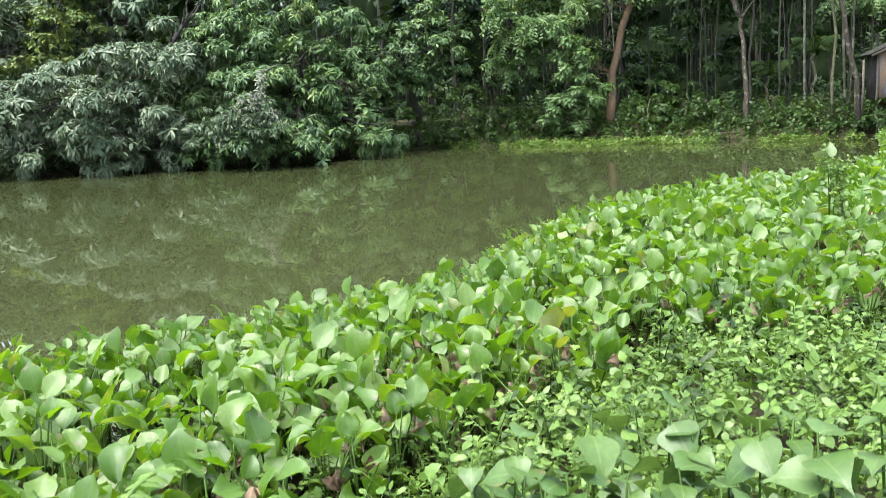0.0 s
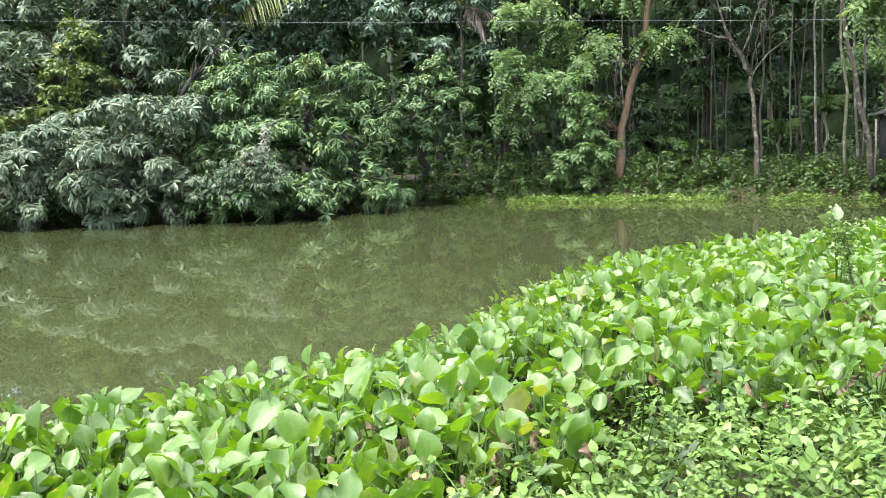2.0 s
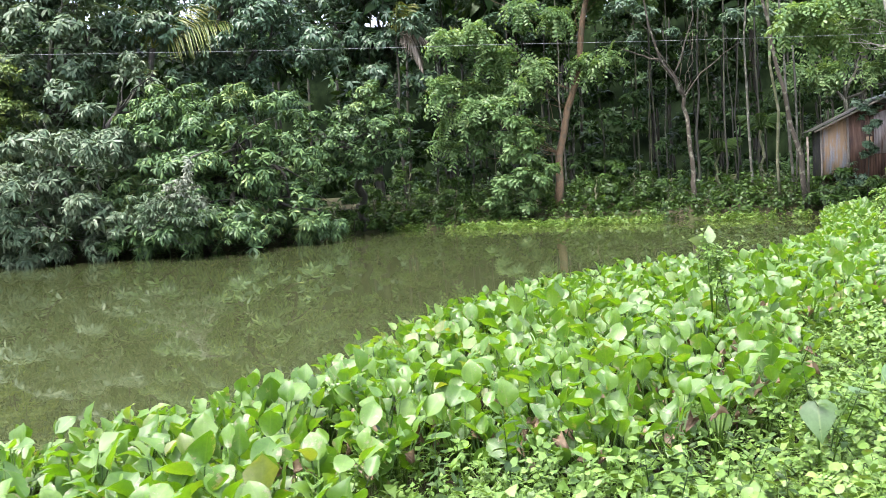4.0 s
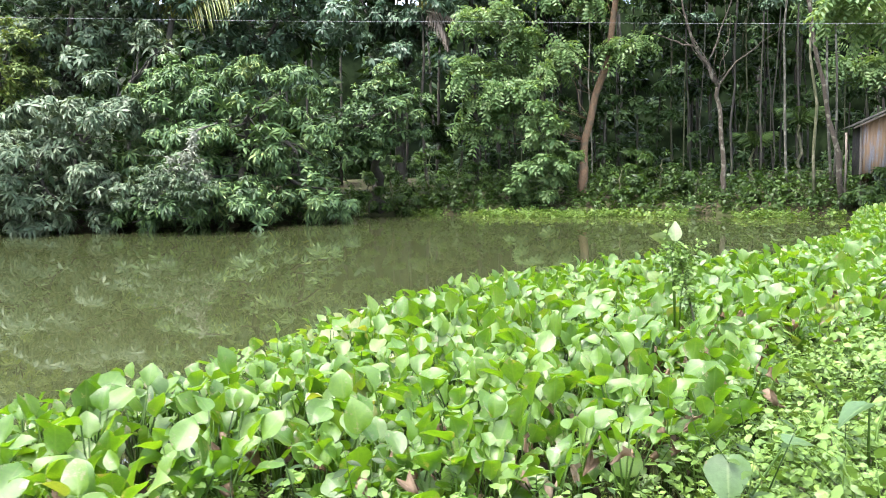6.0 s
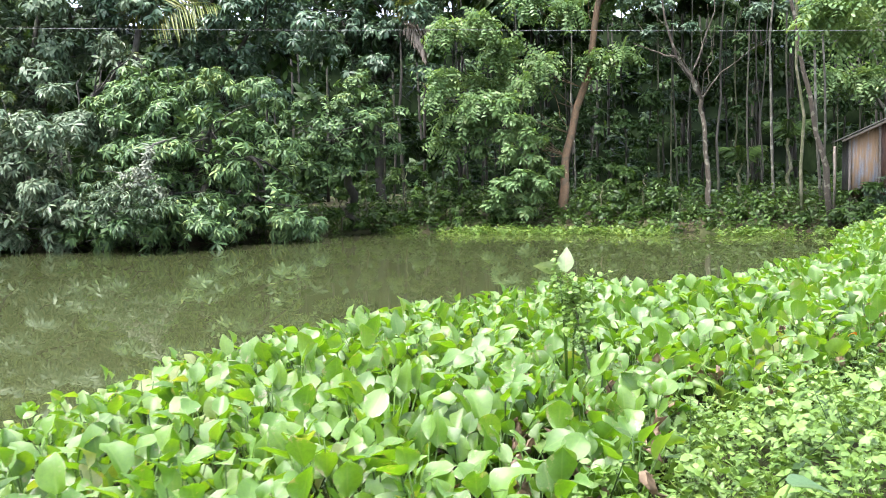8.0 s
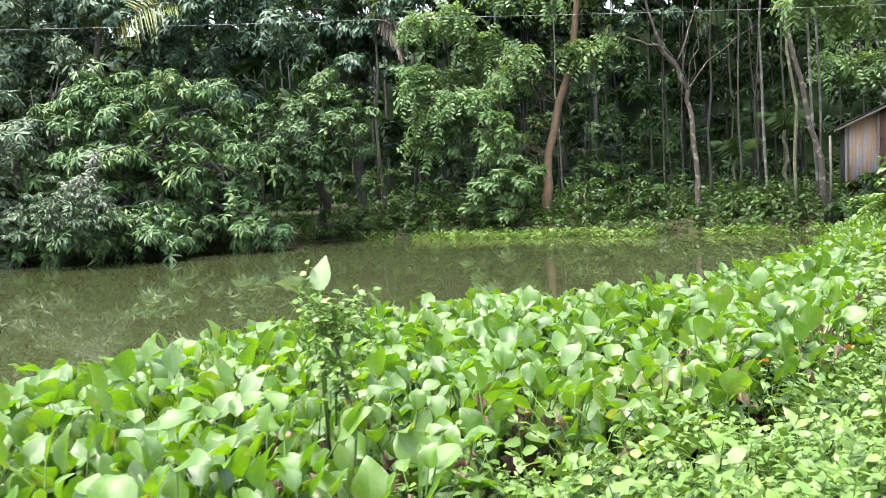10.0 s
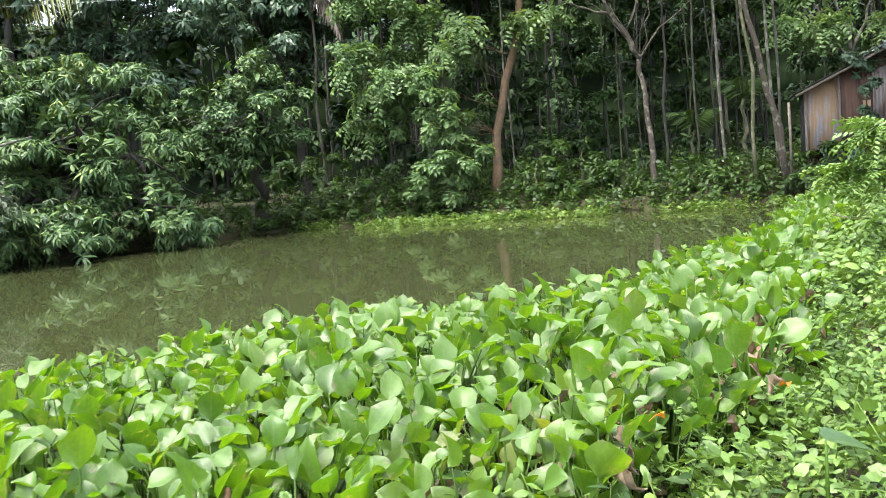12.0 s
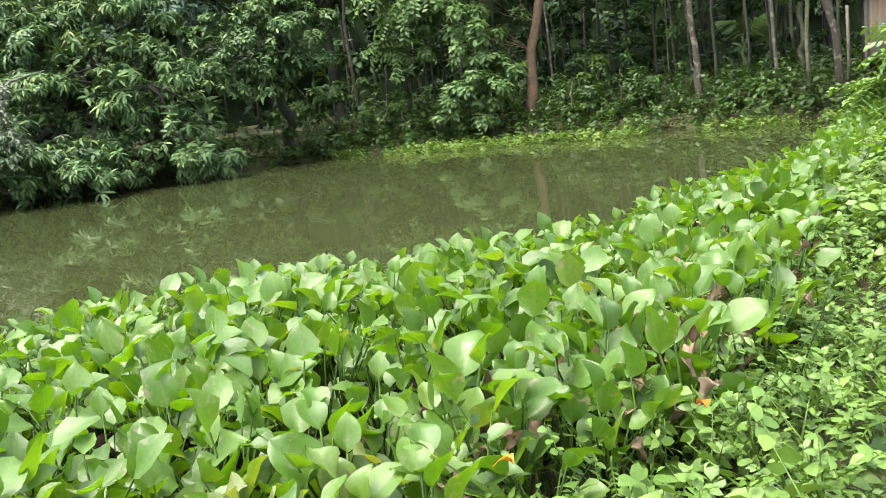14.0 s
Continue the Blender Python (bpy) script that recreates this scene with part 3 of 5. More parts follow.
def hyacinths():
    p = spread(MAT, 110, 0.136)
    edge = reach(OUTER, p)
    size = (0.70 + 0.38 * np.clip(edge / 1.0, 0, 1)) * rng.uniform(0.85, 1.15, len(p)) * (1 + 0.10 * lumps(p, 1.2, 5))
    # clearings where creepers have taken over
    keep = (lumps(p, 0.8, 8) < 0.75) & (p[:, 1] > -2)
    p, size = p[keep], size[keep]
    yaw, kind = rng.uniform(0, 6.28, len(p)), rng.integers(0, 10, len(p))
    # the plants beside the path stand singly
    near = np.argsort(reach(INNER[2:19], p))[:280]
    single = np.zeros(len(p), bool)
    single[near] = True
    first = {}
    for i in near:
        k = int(kind[i])
        m = Matrix.LocRotScale((p[i, 0], p[i, 1], 0.0), Euler((0, 0, yaw[i])), (size[i],) * 3)
        if k not in first:
            first[k] = hyacinth_thing(k)
            first[k].matrix_basis = m
        else:
            made = copy_thing(first[k], m)
            made.matrix_basis = m
    leaves, stems = Soup(), Soup()
    for k in range(10):
        rows = ~single & (kind == k)
        if rows.any():
            m = placed(np.c_[p[rows], np.zeros(rows.sum())], yaw[rows], 0, 0, size[rows])
            lv, st = hyacinth_shape(k)
            leaves.add(lv, m)
            stems.add(st, m)
    base = stuff("hyacinth_mat", leaves, HYACINTH, "dense floating mat of glossy green water hyacinth leaves", "water plants")
    s = new("petioles", stems.mesh("petioles", PETIOLE))
    s.parent = base
    tagged(s, kind="stuff")
    # withered leaves and litter caught low between the stalks, coloured darker to deepen the shade there
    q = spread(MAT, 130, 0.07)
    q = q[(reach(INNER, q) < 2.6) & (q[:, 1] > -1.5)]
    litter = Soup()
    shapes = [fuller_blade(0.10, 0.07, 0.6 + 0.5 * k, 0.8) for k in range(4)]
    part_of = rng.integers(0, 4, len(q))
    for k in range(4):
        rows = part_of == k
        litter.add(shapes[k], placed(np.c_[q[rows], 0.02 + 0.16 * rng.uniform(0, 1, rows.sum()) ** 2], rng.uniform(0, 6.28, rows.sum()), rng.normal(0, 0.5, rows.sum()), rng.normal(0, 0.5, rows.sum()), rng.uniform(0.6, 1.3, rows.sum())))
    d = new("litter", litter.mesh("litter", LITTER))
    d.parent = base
    tagged(d, "brown withered leaves low in the mat, darkened to deepen the gaps", kind="stuff")
    return len(p)


hyacinths()

# ---- small plants ----


def feather(k, length=0.5, pairs=9, leaflet=0.11, width=0.035, droop=0.5):
    """A compound leaf."""
    r = np.random.default_rng(800 + k)
    s = np.linspace(0, 1, 4)
    line = np.c_[np.zeros(4), s * length, -droop * length * 0.6 * s ** 2]
    out = [tube(line, (0.006, 0.005, 0.003, 0.001), 3)]
    for i in range(pairs):
        u = 0.15 + 0.85 * i / (pairs - 1)
        at = np.array([0, u * length, -droop * length * 0.6 * u ** 2])
        for side in (-1, 1):
            out.append(moved(oval_blade(leaflet * r.uniform(0.8, 1.1), width, 0.6, 0.2), placed([at], side * -1.15 + r.normal(0, 0.1), -0.2 + r.normal(0, 0.15), 0)[0]))
    return joined(out)


def sprig(k, leaves=9, tall=0.22, leaf=0.045, width=0.6, lean=0.5, form=simple_blade):
    """A shoot with opposite leaves."""
    r = np.random.default_rng(500 + k)
    top = np.array([r.normal(0, lean) * tall, r.normal(0, lean) * tall, tall])
    line = np.array([(0, 0, 0), top])
    shapes = []
    for i in range(leaves):
        s = (i + 1.5) / (leaves + 1)
        at = np.array([np.interp(s, (0, 1), line[:, j]) for j in range(3)])
        size = leaf * r.uniform(0.7, 1.25)
        shapes.append(moved(form(size, size * width, r.uniform(0.1, 0.7), 0.3), placed([at], i * 2.2 + r.normal(0, 0.4), r.uniform(-0.3, 0.6), r.normal(0, 0.35))[0]))
    return joined(shapes + [tube(line, (0.004, 0.001), 3)])


WEEDS = [sprig(k, 9, 0.14, 0.046, 0.74, 0.7, (heart_blade, oval_blade, oval_blade)[k % 3]) for k in range(9)]
FAR_WEEDS = [sprig(10 + k, 7, 0.20, 0.075, 0.6, 0.5, oval_blade) for k in range(5)]
FINE_WEEDS = [sprig(20 + k, 12, 0.17, 0.042, 0.5, 0.8, oval_blade) for k in range(4)] + [feather(k, 0.20, 9, 0.034, 0.013, 0.6) for k in range(2)]
SHOOTS = [sprig(40 + k, 12, 0.30, 0.06, 0.42, 0.4, fuller_blade) for k in range(4)]
FLOATERS = [sprig(80 + k, 8, 0.2, 0.085, 0.75, 0.6, (heart_blade, oval_blade)[k % 2]) for k in range(6)]
UNDER = [sprig(60 + k, 11, 0.45, 0.12 + 0.015 * (k % 3), 0.55, 0.6, oval_blade) for k in range(6)]


def scatter(soup, shapes, at, size, tilt=0.25):
    kind = rng.integers(0, len(shapes), len(at))
    yaw = rng.uniform(0, 6.28, len(at))
    for k, shape in enumerate(shapes):
        rows = kind == k
        if rows.any():
            soup.add(shape, placed(at[rows], yaw[rows], rng.normal(0, tilt, rows.sum()), rng.normal(0, tilt, rows.sum()), np.broadcast_to(size, (len(at),))[rows]))


BANK = np.array(INNER[1:] + [(9.6, 23.2), (13, 23), (13, 17), (10.5, 14), (8.2, 10), (6.4, 6.6), (4.6, 3.4), (2.6, 0.6), (1, -2.5), (-3, -2.5)])


def bank_weeds():
    p = area_points(BANK, 290)
    p = p[(p[:, 1] > 1.0) | (rng.uniform(0, 1, len(p)) < 0.12)]
    d = reach(INNER, p)
    p = p[(d < np.where(p[:, 1] < 5.5, 2.2, np.where(p[:, 1] < 12, 2.1, 3.0))) & (rng.uniform(0, 1, len(p)) < np.clip(1.9 - p[:, 1] / 9, 0.12, 1))]
    d = reach(INNER, p)
    # a margin that creeps out over the mat
    q = area_points(MAT, 180)
    q = q[(reach(INNER, q) < 0.14 + 0.35 * np.clip(lumps(q, 0.7, 9), 0, 1)) & (q[:, 1] > 0)]
    # the creepers lie over one another in low mounds with hollows between them
    mound = 0.07 + 0.16 * np.clip(0.5 + 0.8 * lumps(p, 0.22, 4), 0, 1.2) + 0.10 * np.clip(lumps(p, 0.6, 14), 0, 1)
    z = ground_z(p) + 0.02 + np.where(d < 1.5, 1.0, 0.4) * mound * rng.uniform(0, 1, len(p)) ** 0.6
    zq = 0.08 + 0.3 * rng.uniform(0, 1, len(q)) * np.exp(-reach(INNER, q) / 0.4)
    at = np.r_[np.c_[p, z], np.c_[q, zq]]
    s = Soup()
    # thin cover on the trodden ground farther in
    w = rng.uniform((-6, -6), (16, 24), (1500, 2))
    w = w[(reach(INNER, w) > 1.6) & ~inside(POND, w)]
    at = np.r_[at, np.c_[w, ground_z(w) - 0.03]]
    far = (at[:, 1] > 11) | (np.arange(len(at)) >= len(at) - len(w))
    pick = rng.uniform(0, 1, len(at)) + 0.25 * lumps(at, 0.9, 12)
    for shapes, rows in ((WEEDS, ~far & (pick < 0.55)), (FINE_WEEDS, ~far & (pick >= 0.55)), (FAR_WEEDS, far)):
        scatter(s, shapes, at[rows], rng.uniform(0.6, 1.05, rows.sum()) + 0.6 * rng.uniform(0, 1, rows.sum()) ** 5, 0.4)
    stuff("bank_weeds", s, WEED, "bright green creeping weeds covering the pond bank", "weeds")
    s = Soup()
    up = at[(rng.uniform(0, 1, len(at)) < 0.03) & (reach(INNER, at[:, :2]) < 1.0)]
    scatter(s, SHOOTS, up + (0, 0, 0.04), rng.uniform(0.7, 1.3, len(up)), 0.2)
    stuff("tall_weeds", s, BUSH_LEAF, "taller green weed shoots standing out of the creepers", "weeds")


bank_weeds()


def floating_edge():
    """Low leaves that float outside the mat, and a band of them before the far shore."""
    s = Soup()
    lo, hi = np.array([-3.0, 4.0]), np.array([3.0, 11.5])
    p = rng.uniform(lo, hi, (9000, 2))
    d = reach(OUTER, p)
    p = p[~inside(MAT, p) & (d < 0.16 + 0.4 * np.exp(-((p[:, 1] - 7.6) / 1.6) ** 2) * (0.7 + 0.5 * lumps(p, 0.4, 2)))]
    scatter(s, WEEDS, np.c_[p, rng.uniform(-0.10, 0.0, len(p))], rng.uniform(0.6, 1.0, len(p)), 0.3)
    stuff("floating_creepers", s, WEED, "low pale green creepers floating at the mat's edge", "water plants")
    s = Soup()
    band = np.array([(-3.4, 27.6), (-1.2, 26.2), (2.4, 24.9), (5.0, 24.1), (7.2, 23.4), (8.6, 23.0), (8.4, 24.6), (5.0, 26.0), (2.0, 27.0), (-1, 27.7), (-4, 28.6)])
    p = area_points(band, 75)
    p = p[lumps(p, 0.8, 31) > -0.1]
    scatter(s, FLOATERS, np.c_[p, rng.uniform(-0.08, 0.0, len(p))], rng.uniform(0.7, 1.15, len(p)), 0.3)
    loose = area_points(np.array([(-2.5, 27.0), (0, 25.0), (3, 23.0), (6, 21.5), (8, 22.0), (8, 23.5), (3, 25.0), (0, 26.5)]), 5)
    loose = loose[lumps(loose, 1.3, 6) > 0.0]
    pad = blade(0.10, [0.05, 0.3, 0.45, 0.4, 0.2, 0.02], 2, 0.0, 0.1)
    s.add(pad, placed(np.c_[loose, np.full(len(loose), 0.006)], rng.uniform(0, 6.28, len(loose)), 0, 0, rng.uniform(0.6, 1.3, len(loose))))
    stuff("floating_plants", s, FLOATING, "band of yellow-green floating plants before the far bank", "water plants")


floating_edge()


def undergrowth():
    """Bushes and ferns on the far bank."""
    band = np.array([(10.5, 23.0), (8.4, 24.2), (5.0, 25.6), (2.0, 26.6), (-1.0, 27.3), (-4.0, 28.2), (-5.0, 28.0), (-5, 31), (0, 31.5), (6, 30), (12, 28), (13, 25)])
    p = area_points(band, 40)
    p = p[(reach(FAR_SHORE[:6], p) < 1.7) | (rng.uniform(0, 1, len(p)) < 0.5)]
    back = np.clip(reach(FAR_SHORE[:6], p) / 1.4, 0, 1)
    keep = rng.uniform(0, 1, len(p)) < 1.1 - 0.7 * np.clip(reach(FAR_SHORE[:6], p) / 4, 0, 1)
    p, back = p[keep], back[keep]
    h = (0.10 + 0.6 * back) * (0.8 + 0.7 * lumps(p, 0.9, 15)) + 0.25 * np.clip((3 - p[:, 0]) / 6, 0, 1) * back
    z = np.maximum(ground_z(p), 0) + h * rng.uniform(0, 1, len(p)) ** 0.6
    # the grove's floor and the shore under the mango trees
    q = np.r_[area_points(np.array([(-4, 30), (4, 28.5), (9, 26.5), (16, 27), (20, 44), (-6, 44)]), 2.6), area_points(np.array([(-4.6, 28.4), (-5.6, 26.2), (-7.2, 24.2), (-9, 22.9), (-13, 21.9), (-19, 20.9), (-19, 23), (-13, 24), (-9, 25), (-6.4, 28)]), 42)]
    p, z = np.r_[p, q], np.r_[z, np.maximum(ground_z(q), 0.1) + rng.uniform(0, 0.7, len(q))]
    s = Soup()
    scatter(s, UNDER, np.c_[p, z - 0.2], rng.uniform(0.6, 1.15, len(p)), 0.45)
    stuff("undergrowth", s, BUSH_LEAF, "tangled green bushes and weeds along the far bank", "undergrowth")


undergrowth()

# ---- trees ----


def whorl(k, leaves=12, length=0.2, width=0.05, droop=0.9, spread_up=0.9, form=oval_blade):
    """Leaves round a twig's end, hanging outwards."""
    r = np.random.default_rng(700 + k)
    out = []
    for i in range(leaves):
        ln = length * r.uniform(0.7, 1.15)
        out.append(moved(form(ln, width * r.uniform(0.8, 1.2), droop * r.uniform(0.6, 1.2), 0.35),
                         placed([(0, 0, r.uniform(-0.03, 0.02))], i * 2.4 + r.normal(0, 0.25), spread_up * (i / leaves) - 0.55 + r.normal(0, 0.12), r.normal(0, 0.25))[0]))
    return joined(out)


def spray(k, n=4, **kw):
    r = np.random.default_rng(900 + k)
    return joined([moved(feather(10 * k + i, **kw), placed([(0, 0, 0)], i * 6.28 / n + r.normal(0, 0.3), r.normal(0.05, 0.3), r.normal(0, 0.2))[0]) for i in range(n)])


WHORLS = [whorl(k, 15, 0.25, 0.052, 1.05, 0.8) for k in range(6)]
PLAIN_WHORLS = [whorl(60 + k, 10, 0.27, 0.085, 1.0) for k in range(5)]
FINE_WHORLS = [whorl(20 + k, 11, 0.17, 0.052, 0.7) for k in range(5)]
SPRAYS = [spray(k, 3, length=0.5, pairs=5, leaflet=0.17, width=0.07) for k in range(5)]
CASSIA = [spray(20 + k, 3, length=0.42, pairs=8, leaflet=0.085, width=0.036, droop=0.7) for k in range(4)]
FAR_CLUMPS = [whorl(40 + k, 8, 0.36, 0.115, 0.8, 1.2) for k in range(6)]


def lobe_points(lobe, density, r, shell=0.55, per_bough=26):
    """Points on and under the lumpy skin of one lobe of a crown, with their way out."""
    x, y, z, rx, ry, rz = lobe
    n = int(density * 4 * math.pi * ((rx * ry + ry * rz + rx * rz) / 3))
    d = r.normal(0, 1, (n, 3))
    d /= np.linalg.norm(d, axis=1, keepdims=True)
    bumps = 1 + 0.20 * np.sin(d[:, 0] * 5 + x) * np.sin(d[:, 1] * 5 + y) + 0.16 * np.sin(d[:, 2] * 7 + x + d[:, 0] * 6) + 0.08 * np.sin(d[:, 0] * 13 + d[:, 2] * 11 + z)
    depth = 1 - shell * r.uniform(0, 1, n) ** 2.2
    at = np.array([x, y, z]) + d * np.array([rx, ry, rz]) * (bumps * depth)[:, None]
    # boughs: the leaves gather on the outer and upper side of clumps, with dark gaps between them
    clumps = max(3, int(n / per_bough))
    c = r.normal(0, 1, (clumps, 3))
    c /= np.linalg.norm(c, axis=1, keepdims=True)
    own = r.integers(0, clumps, n)
    centre = np.array([x, y, z]) + c * np.array([rx, ry, rz]) * r.uniform(0.68, 1.0, (clumps, 1))
    rad = 0.25 * (rx * ry * rz) ** (1 / 3) * r.uniform(0.7, 1.2, clumps)
    side = d + 0.55 * c[own] + (0, 0, 0.45)
    side /= np.linalg.norm(side, axis=1, keepdims=True)
    grouped = r.uniform(0, 1, n) < 0.96
    at[grouped] = (centre[own] + side * (rad[own] * r.uniform(0.75, 1.05, n))[:, None] * (1.25, 1.1, 0.7))[grouped]
    d[grouped] = side[grouped]
    keep = at[:, 2] > 0.06
    return at[keep], d[keep]


def crown(lobes, shapes, density, seed, size=(0.8, 1.2), shell=0.55, base=(0, 0, 0), inner=0.0):
    """A crown of small clumps, with gaps, from lobes given round the world's origin."""
    r = np.random.default_rng(seed)
    s = Soup()
    for lobe in lobes:
        if inner:
            # bigger leaf clumps added deep inside, which keep the light out
            x, y, z, rx, ry, rz = lobe
            n = int(inner * 4 * math.pi * (rx * ry + ry * rz + rx * rz) / 3)
            q = r.normal(0, 1, (n, 3))
            q *= r.uniform(0.30, 0.62, (n, 1)) / np.linalg.norm(q, axis=1, keepdims=True)
            q = q * (rx, ry, rz) + (x, y, z)
            q = q[q[:, 2] > 0.15]
            s.add(FAR_CLUMPS[seed % 6], placed(q - base, r.uniform(0, 6.28, len(q)), r.normal(0, 0.4, len(q)), r.normal(0, 0.3, len(q)), r.uniform(0.6, 0.95, len(q))))
        at, d = lobe_points(lobe, density, r, shell)
        kind = r.integers(0, len(shapes), len(at))
        yaw = np.arctan2(-d[:, 0], d[:, 1])
        tilt = np.clip(np.arcsin(np.clip(d[:, 2], -1, 1)) - 1.3, -1.2, 0.2) * 0.6 + r.normal(0, 0.2, len(at))
        for k, shape in enumerate(shapes):
            q = kind == k
            if q.any():
                s.add(shape, placed(at[q] - base, yaw[q] + r.normal(0, 0.3, q.sum()), tilt[q], r.normal(0, 0.2, q.sum()), r.uniform(*size, q.sum())))
    return s


def limbs_to(base, fork, lobes, radius, r):
    """Limbs from the fork into each lobe, and twigs inside it."""
    out = []
    for x, y, z, rx, ry, rz in lobes:
        end = np.array([x, y, z])
        line = wander(fork, end, 7, 0.5, r)
        s = Soup().add(tube(line - base, np.linspace(radius, radius * 0.35, 7), 6))
        for _ in range(7):
            d = r.normal(0, 1, 3)
            d /= np.linalg.norm(d)
            tip = end + d * np.array([rx, ry, rz]) * 0.85
            if tip[2] > 0.1:
                s.add(tube(wander(line[int(r.integers(3, 7))], tip, 5, 0.25, r) - base, np.linspace(radius * 0.3, radius * 0.06, 5), 4))
        out.append(s)
    return out


def tree(name, base, fork, lobes, trunk_radius, bark, leaf, shapes, density, seed, label, category="tree", size=(0.8, 1.2), shell=0.55, group="", sway=0.3, inner=1.8):
    r = np.random.default_rng(seed)
    base, fork = np.array(base, float), np.array(fork, float)
    t = thing(name, base, label, category, group)
    line = wander(base - (0, 0, 0.3), fork, 9, sway, r)
    rad = np.linspace(trunk_radius, trunk_radius * 0.62, 9)
    rad[0] *= 1.35
    part("trunk", Soup().add(tube(line - base, rad, 9)), bark, t)
    for s in limbs_to(base, fork, lobes, trunk_radius * 0.5, r):
        part("limb", s, bark, t)
    part("crown", crown(lobes, shapes, density, seed, size, shell, base, inner), leaf, t)
    return t


# mango trees that hang over the water
tree("mango_tree", (-8.2, 25.0, 0.5), (-8.0, 24.4, 2.0), [(-8.6, 22.6, 1.5, 1.9, 1.7, 1.5), (-7.4, 23.6, 2.9, 2.2, 1.8, 1.6), (-6.1, 24.0, 1.4, 1.4, 1.6, 1.3), (-9.6, 23.6, 3.0, 1.6, 1.6, 1.4), (-9.4, 24.6, 4.5, 1.5, 1.0, 0.9), (-7.6, 21.9, 0.8, 1.5, 0.9, 0.7), (-9.3, 21.6, 0.7, 1.4, 0.9, 0.6), (-5.5, 24.0, 0.7, 0.9, 1.0, 0.6), (-8.5, 20.9, 0.8, 1.0, 0.6, 0.6), (-6.9, 21.9, 0.8, 0.9, 0.7, 0.7)],
     0.22, DARK_BARK, MANGO, WHORLS, 13, 11, "leafy green mango tree leaning low over the pond", "mango tree")
tree("mango_tree", (-12.8, 24.0, 0.5), (-12.8, 23.4, 2.2), [(-13.2, 21.6, 1.7, 2.2, 1.8, 1.5), (-11.6, 22.0, 2.6, 1.7, 1.8, 1.6), (-14.6, 22.4, 1.9, 2.0, 1.8, 1.3), (-10.6, 21.6, 1.0, 1.2, 1.3, 0.9), (-12.2, 21.3, 0.8, 1.5, 0.9, 0.7), (-14.6, 21.0, 0.8, 1.5, 0.9, 0.7), (-10.9, 25.6, 5.3, 1.1, 0.8, 0.7)],
     0.24, DARK_BARK, DUSTY, WHORLS, 13, 12, "grey-dusted mango tree with drooping leaves over the water", "mango tree")
tree("mango_tree", (-18, 24.0, 0.5), (-18, 23.0, 2.4), [(-17.6, 21.4, 1.8, 2.4, 1.8, 1.7), (-19.5, 22.0, 3.2, 2.6, 2.2, 2.2), (-17.4, 24.6, 5.0, 2.0, 1.5, 1.8)],
     0.24, DARK_BARK, DUSTY, PLAIN_WHORLS, 9, 13, "grey-dusted mango tree at the pond's side", "mango tree")
tree("mango_tree", (-4.6, 28.2, 0.5), (-4.5, 27.2, 2.0), [(-3.9, 26.3, 3.2, 1.25, 1.1, 1.2), (-4.8, 26.2, 2.7, 1.1, 1.0, 0.9), (-3.8, 26.4, 4.1, 0.9, 0.9, 0.7), (-5.4, 26.2, 3.3, 1.0, 1.0, 0.9)],
     0.18, DARK_BARK, MANGO, FINE_WHORLS, 26, 14, "dark green mango tree with dense fine leaves", "mango tree")
tree("young_broadleaf_tree", (-15.6, 25.2, 0.5), (-15.7, 25.0, 2.6), [(-15.4, 24.6, 4.4, 1.3, 0.9, 1.1), (-16.5, 24.4, 3.6, 1.2, 0.9, 0.9), (-14.8, 24.8, 5.6, 0.9, 0.8, 0.7)],
     0.12, DARK_BARK, YELLOW_LEAF, FINE_WHORLS, 18, 15, "young tree with yellow-green leaves behind the dusty mango", "tree", inner=2.0)

# a dead bough grey with lichen, hanging from the first tree
def dead_bough():
    r = np.random.default_rng(21)
    t = thing("dead_bough", (-7.9, 21.0, 2.45), "dead drooping bough grey with lichen in the mango crown", "branch")
    part("wood", Soup().add(tube([(0.15, 1.2, 0.35), (0.05, 0.2, 0.15), (0.0, 0.0, 0.0), (-0.05, -0.3, -0.5), (-0.4, -0.5, -1.1), (-0.9, -0.6, -1.5)], (0.03, 0.03, 0.025, 0.02, 0.015, 0.008), 5)), PALE_BARK, t)
    s = Soup()
    at = np.array([(0.05 + 0.05 * math.sin(k), -0.03 * k, 0.10 - 0.055 * k) for k in range(12)])
    s.add(FINE_WHORLS[0], placed(at, r.uniform(0, 6, 12), -0.5, 0, r.uniform(0.8, 1.2, 12)))
    for a0, b0, n in (((0.0, -0.3, -0.45), (0.55, -0.4, -1.0), 22), ((-0.05, -0.3, -0.5), (-0.7, -0.5, -1.0), 26), ((0.0, -0.3, -0.5), (0.1, -0.5, -1.2), 20)):
        q = wander(a0, b0, n, 0.3, r) + r.normal(0, 0.06, (n, 3))
        s.add(FINE_WHORLS[1], placed(q, r.uniform(0, 6, n), r.normal(-0.4, 0.2, n), 0, r.uniform(0.6, 1.0, n)))
    part("lichen", s, GREY_MOSS, t, "pale grey lichen tufts")
    s = Soup()
    n = 130
    at = np.array([(-0.45, -0.55, -1.15)]) + r.normal(0, 1, (n, 3)) * (0.62, 0.2, 0.25)
    s.add(WHORLS[1], placed(at, r.uniform(0, 6, n), r.normal(-0.2, 0.2, n), 0, r.uniform(0.6, 0.95, n)))
    part("leaves", s, DUSTY, t, "dusty grey-green leaves")


dead_bough()

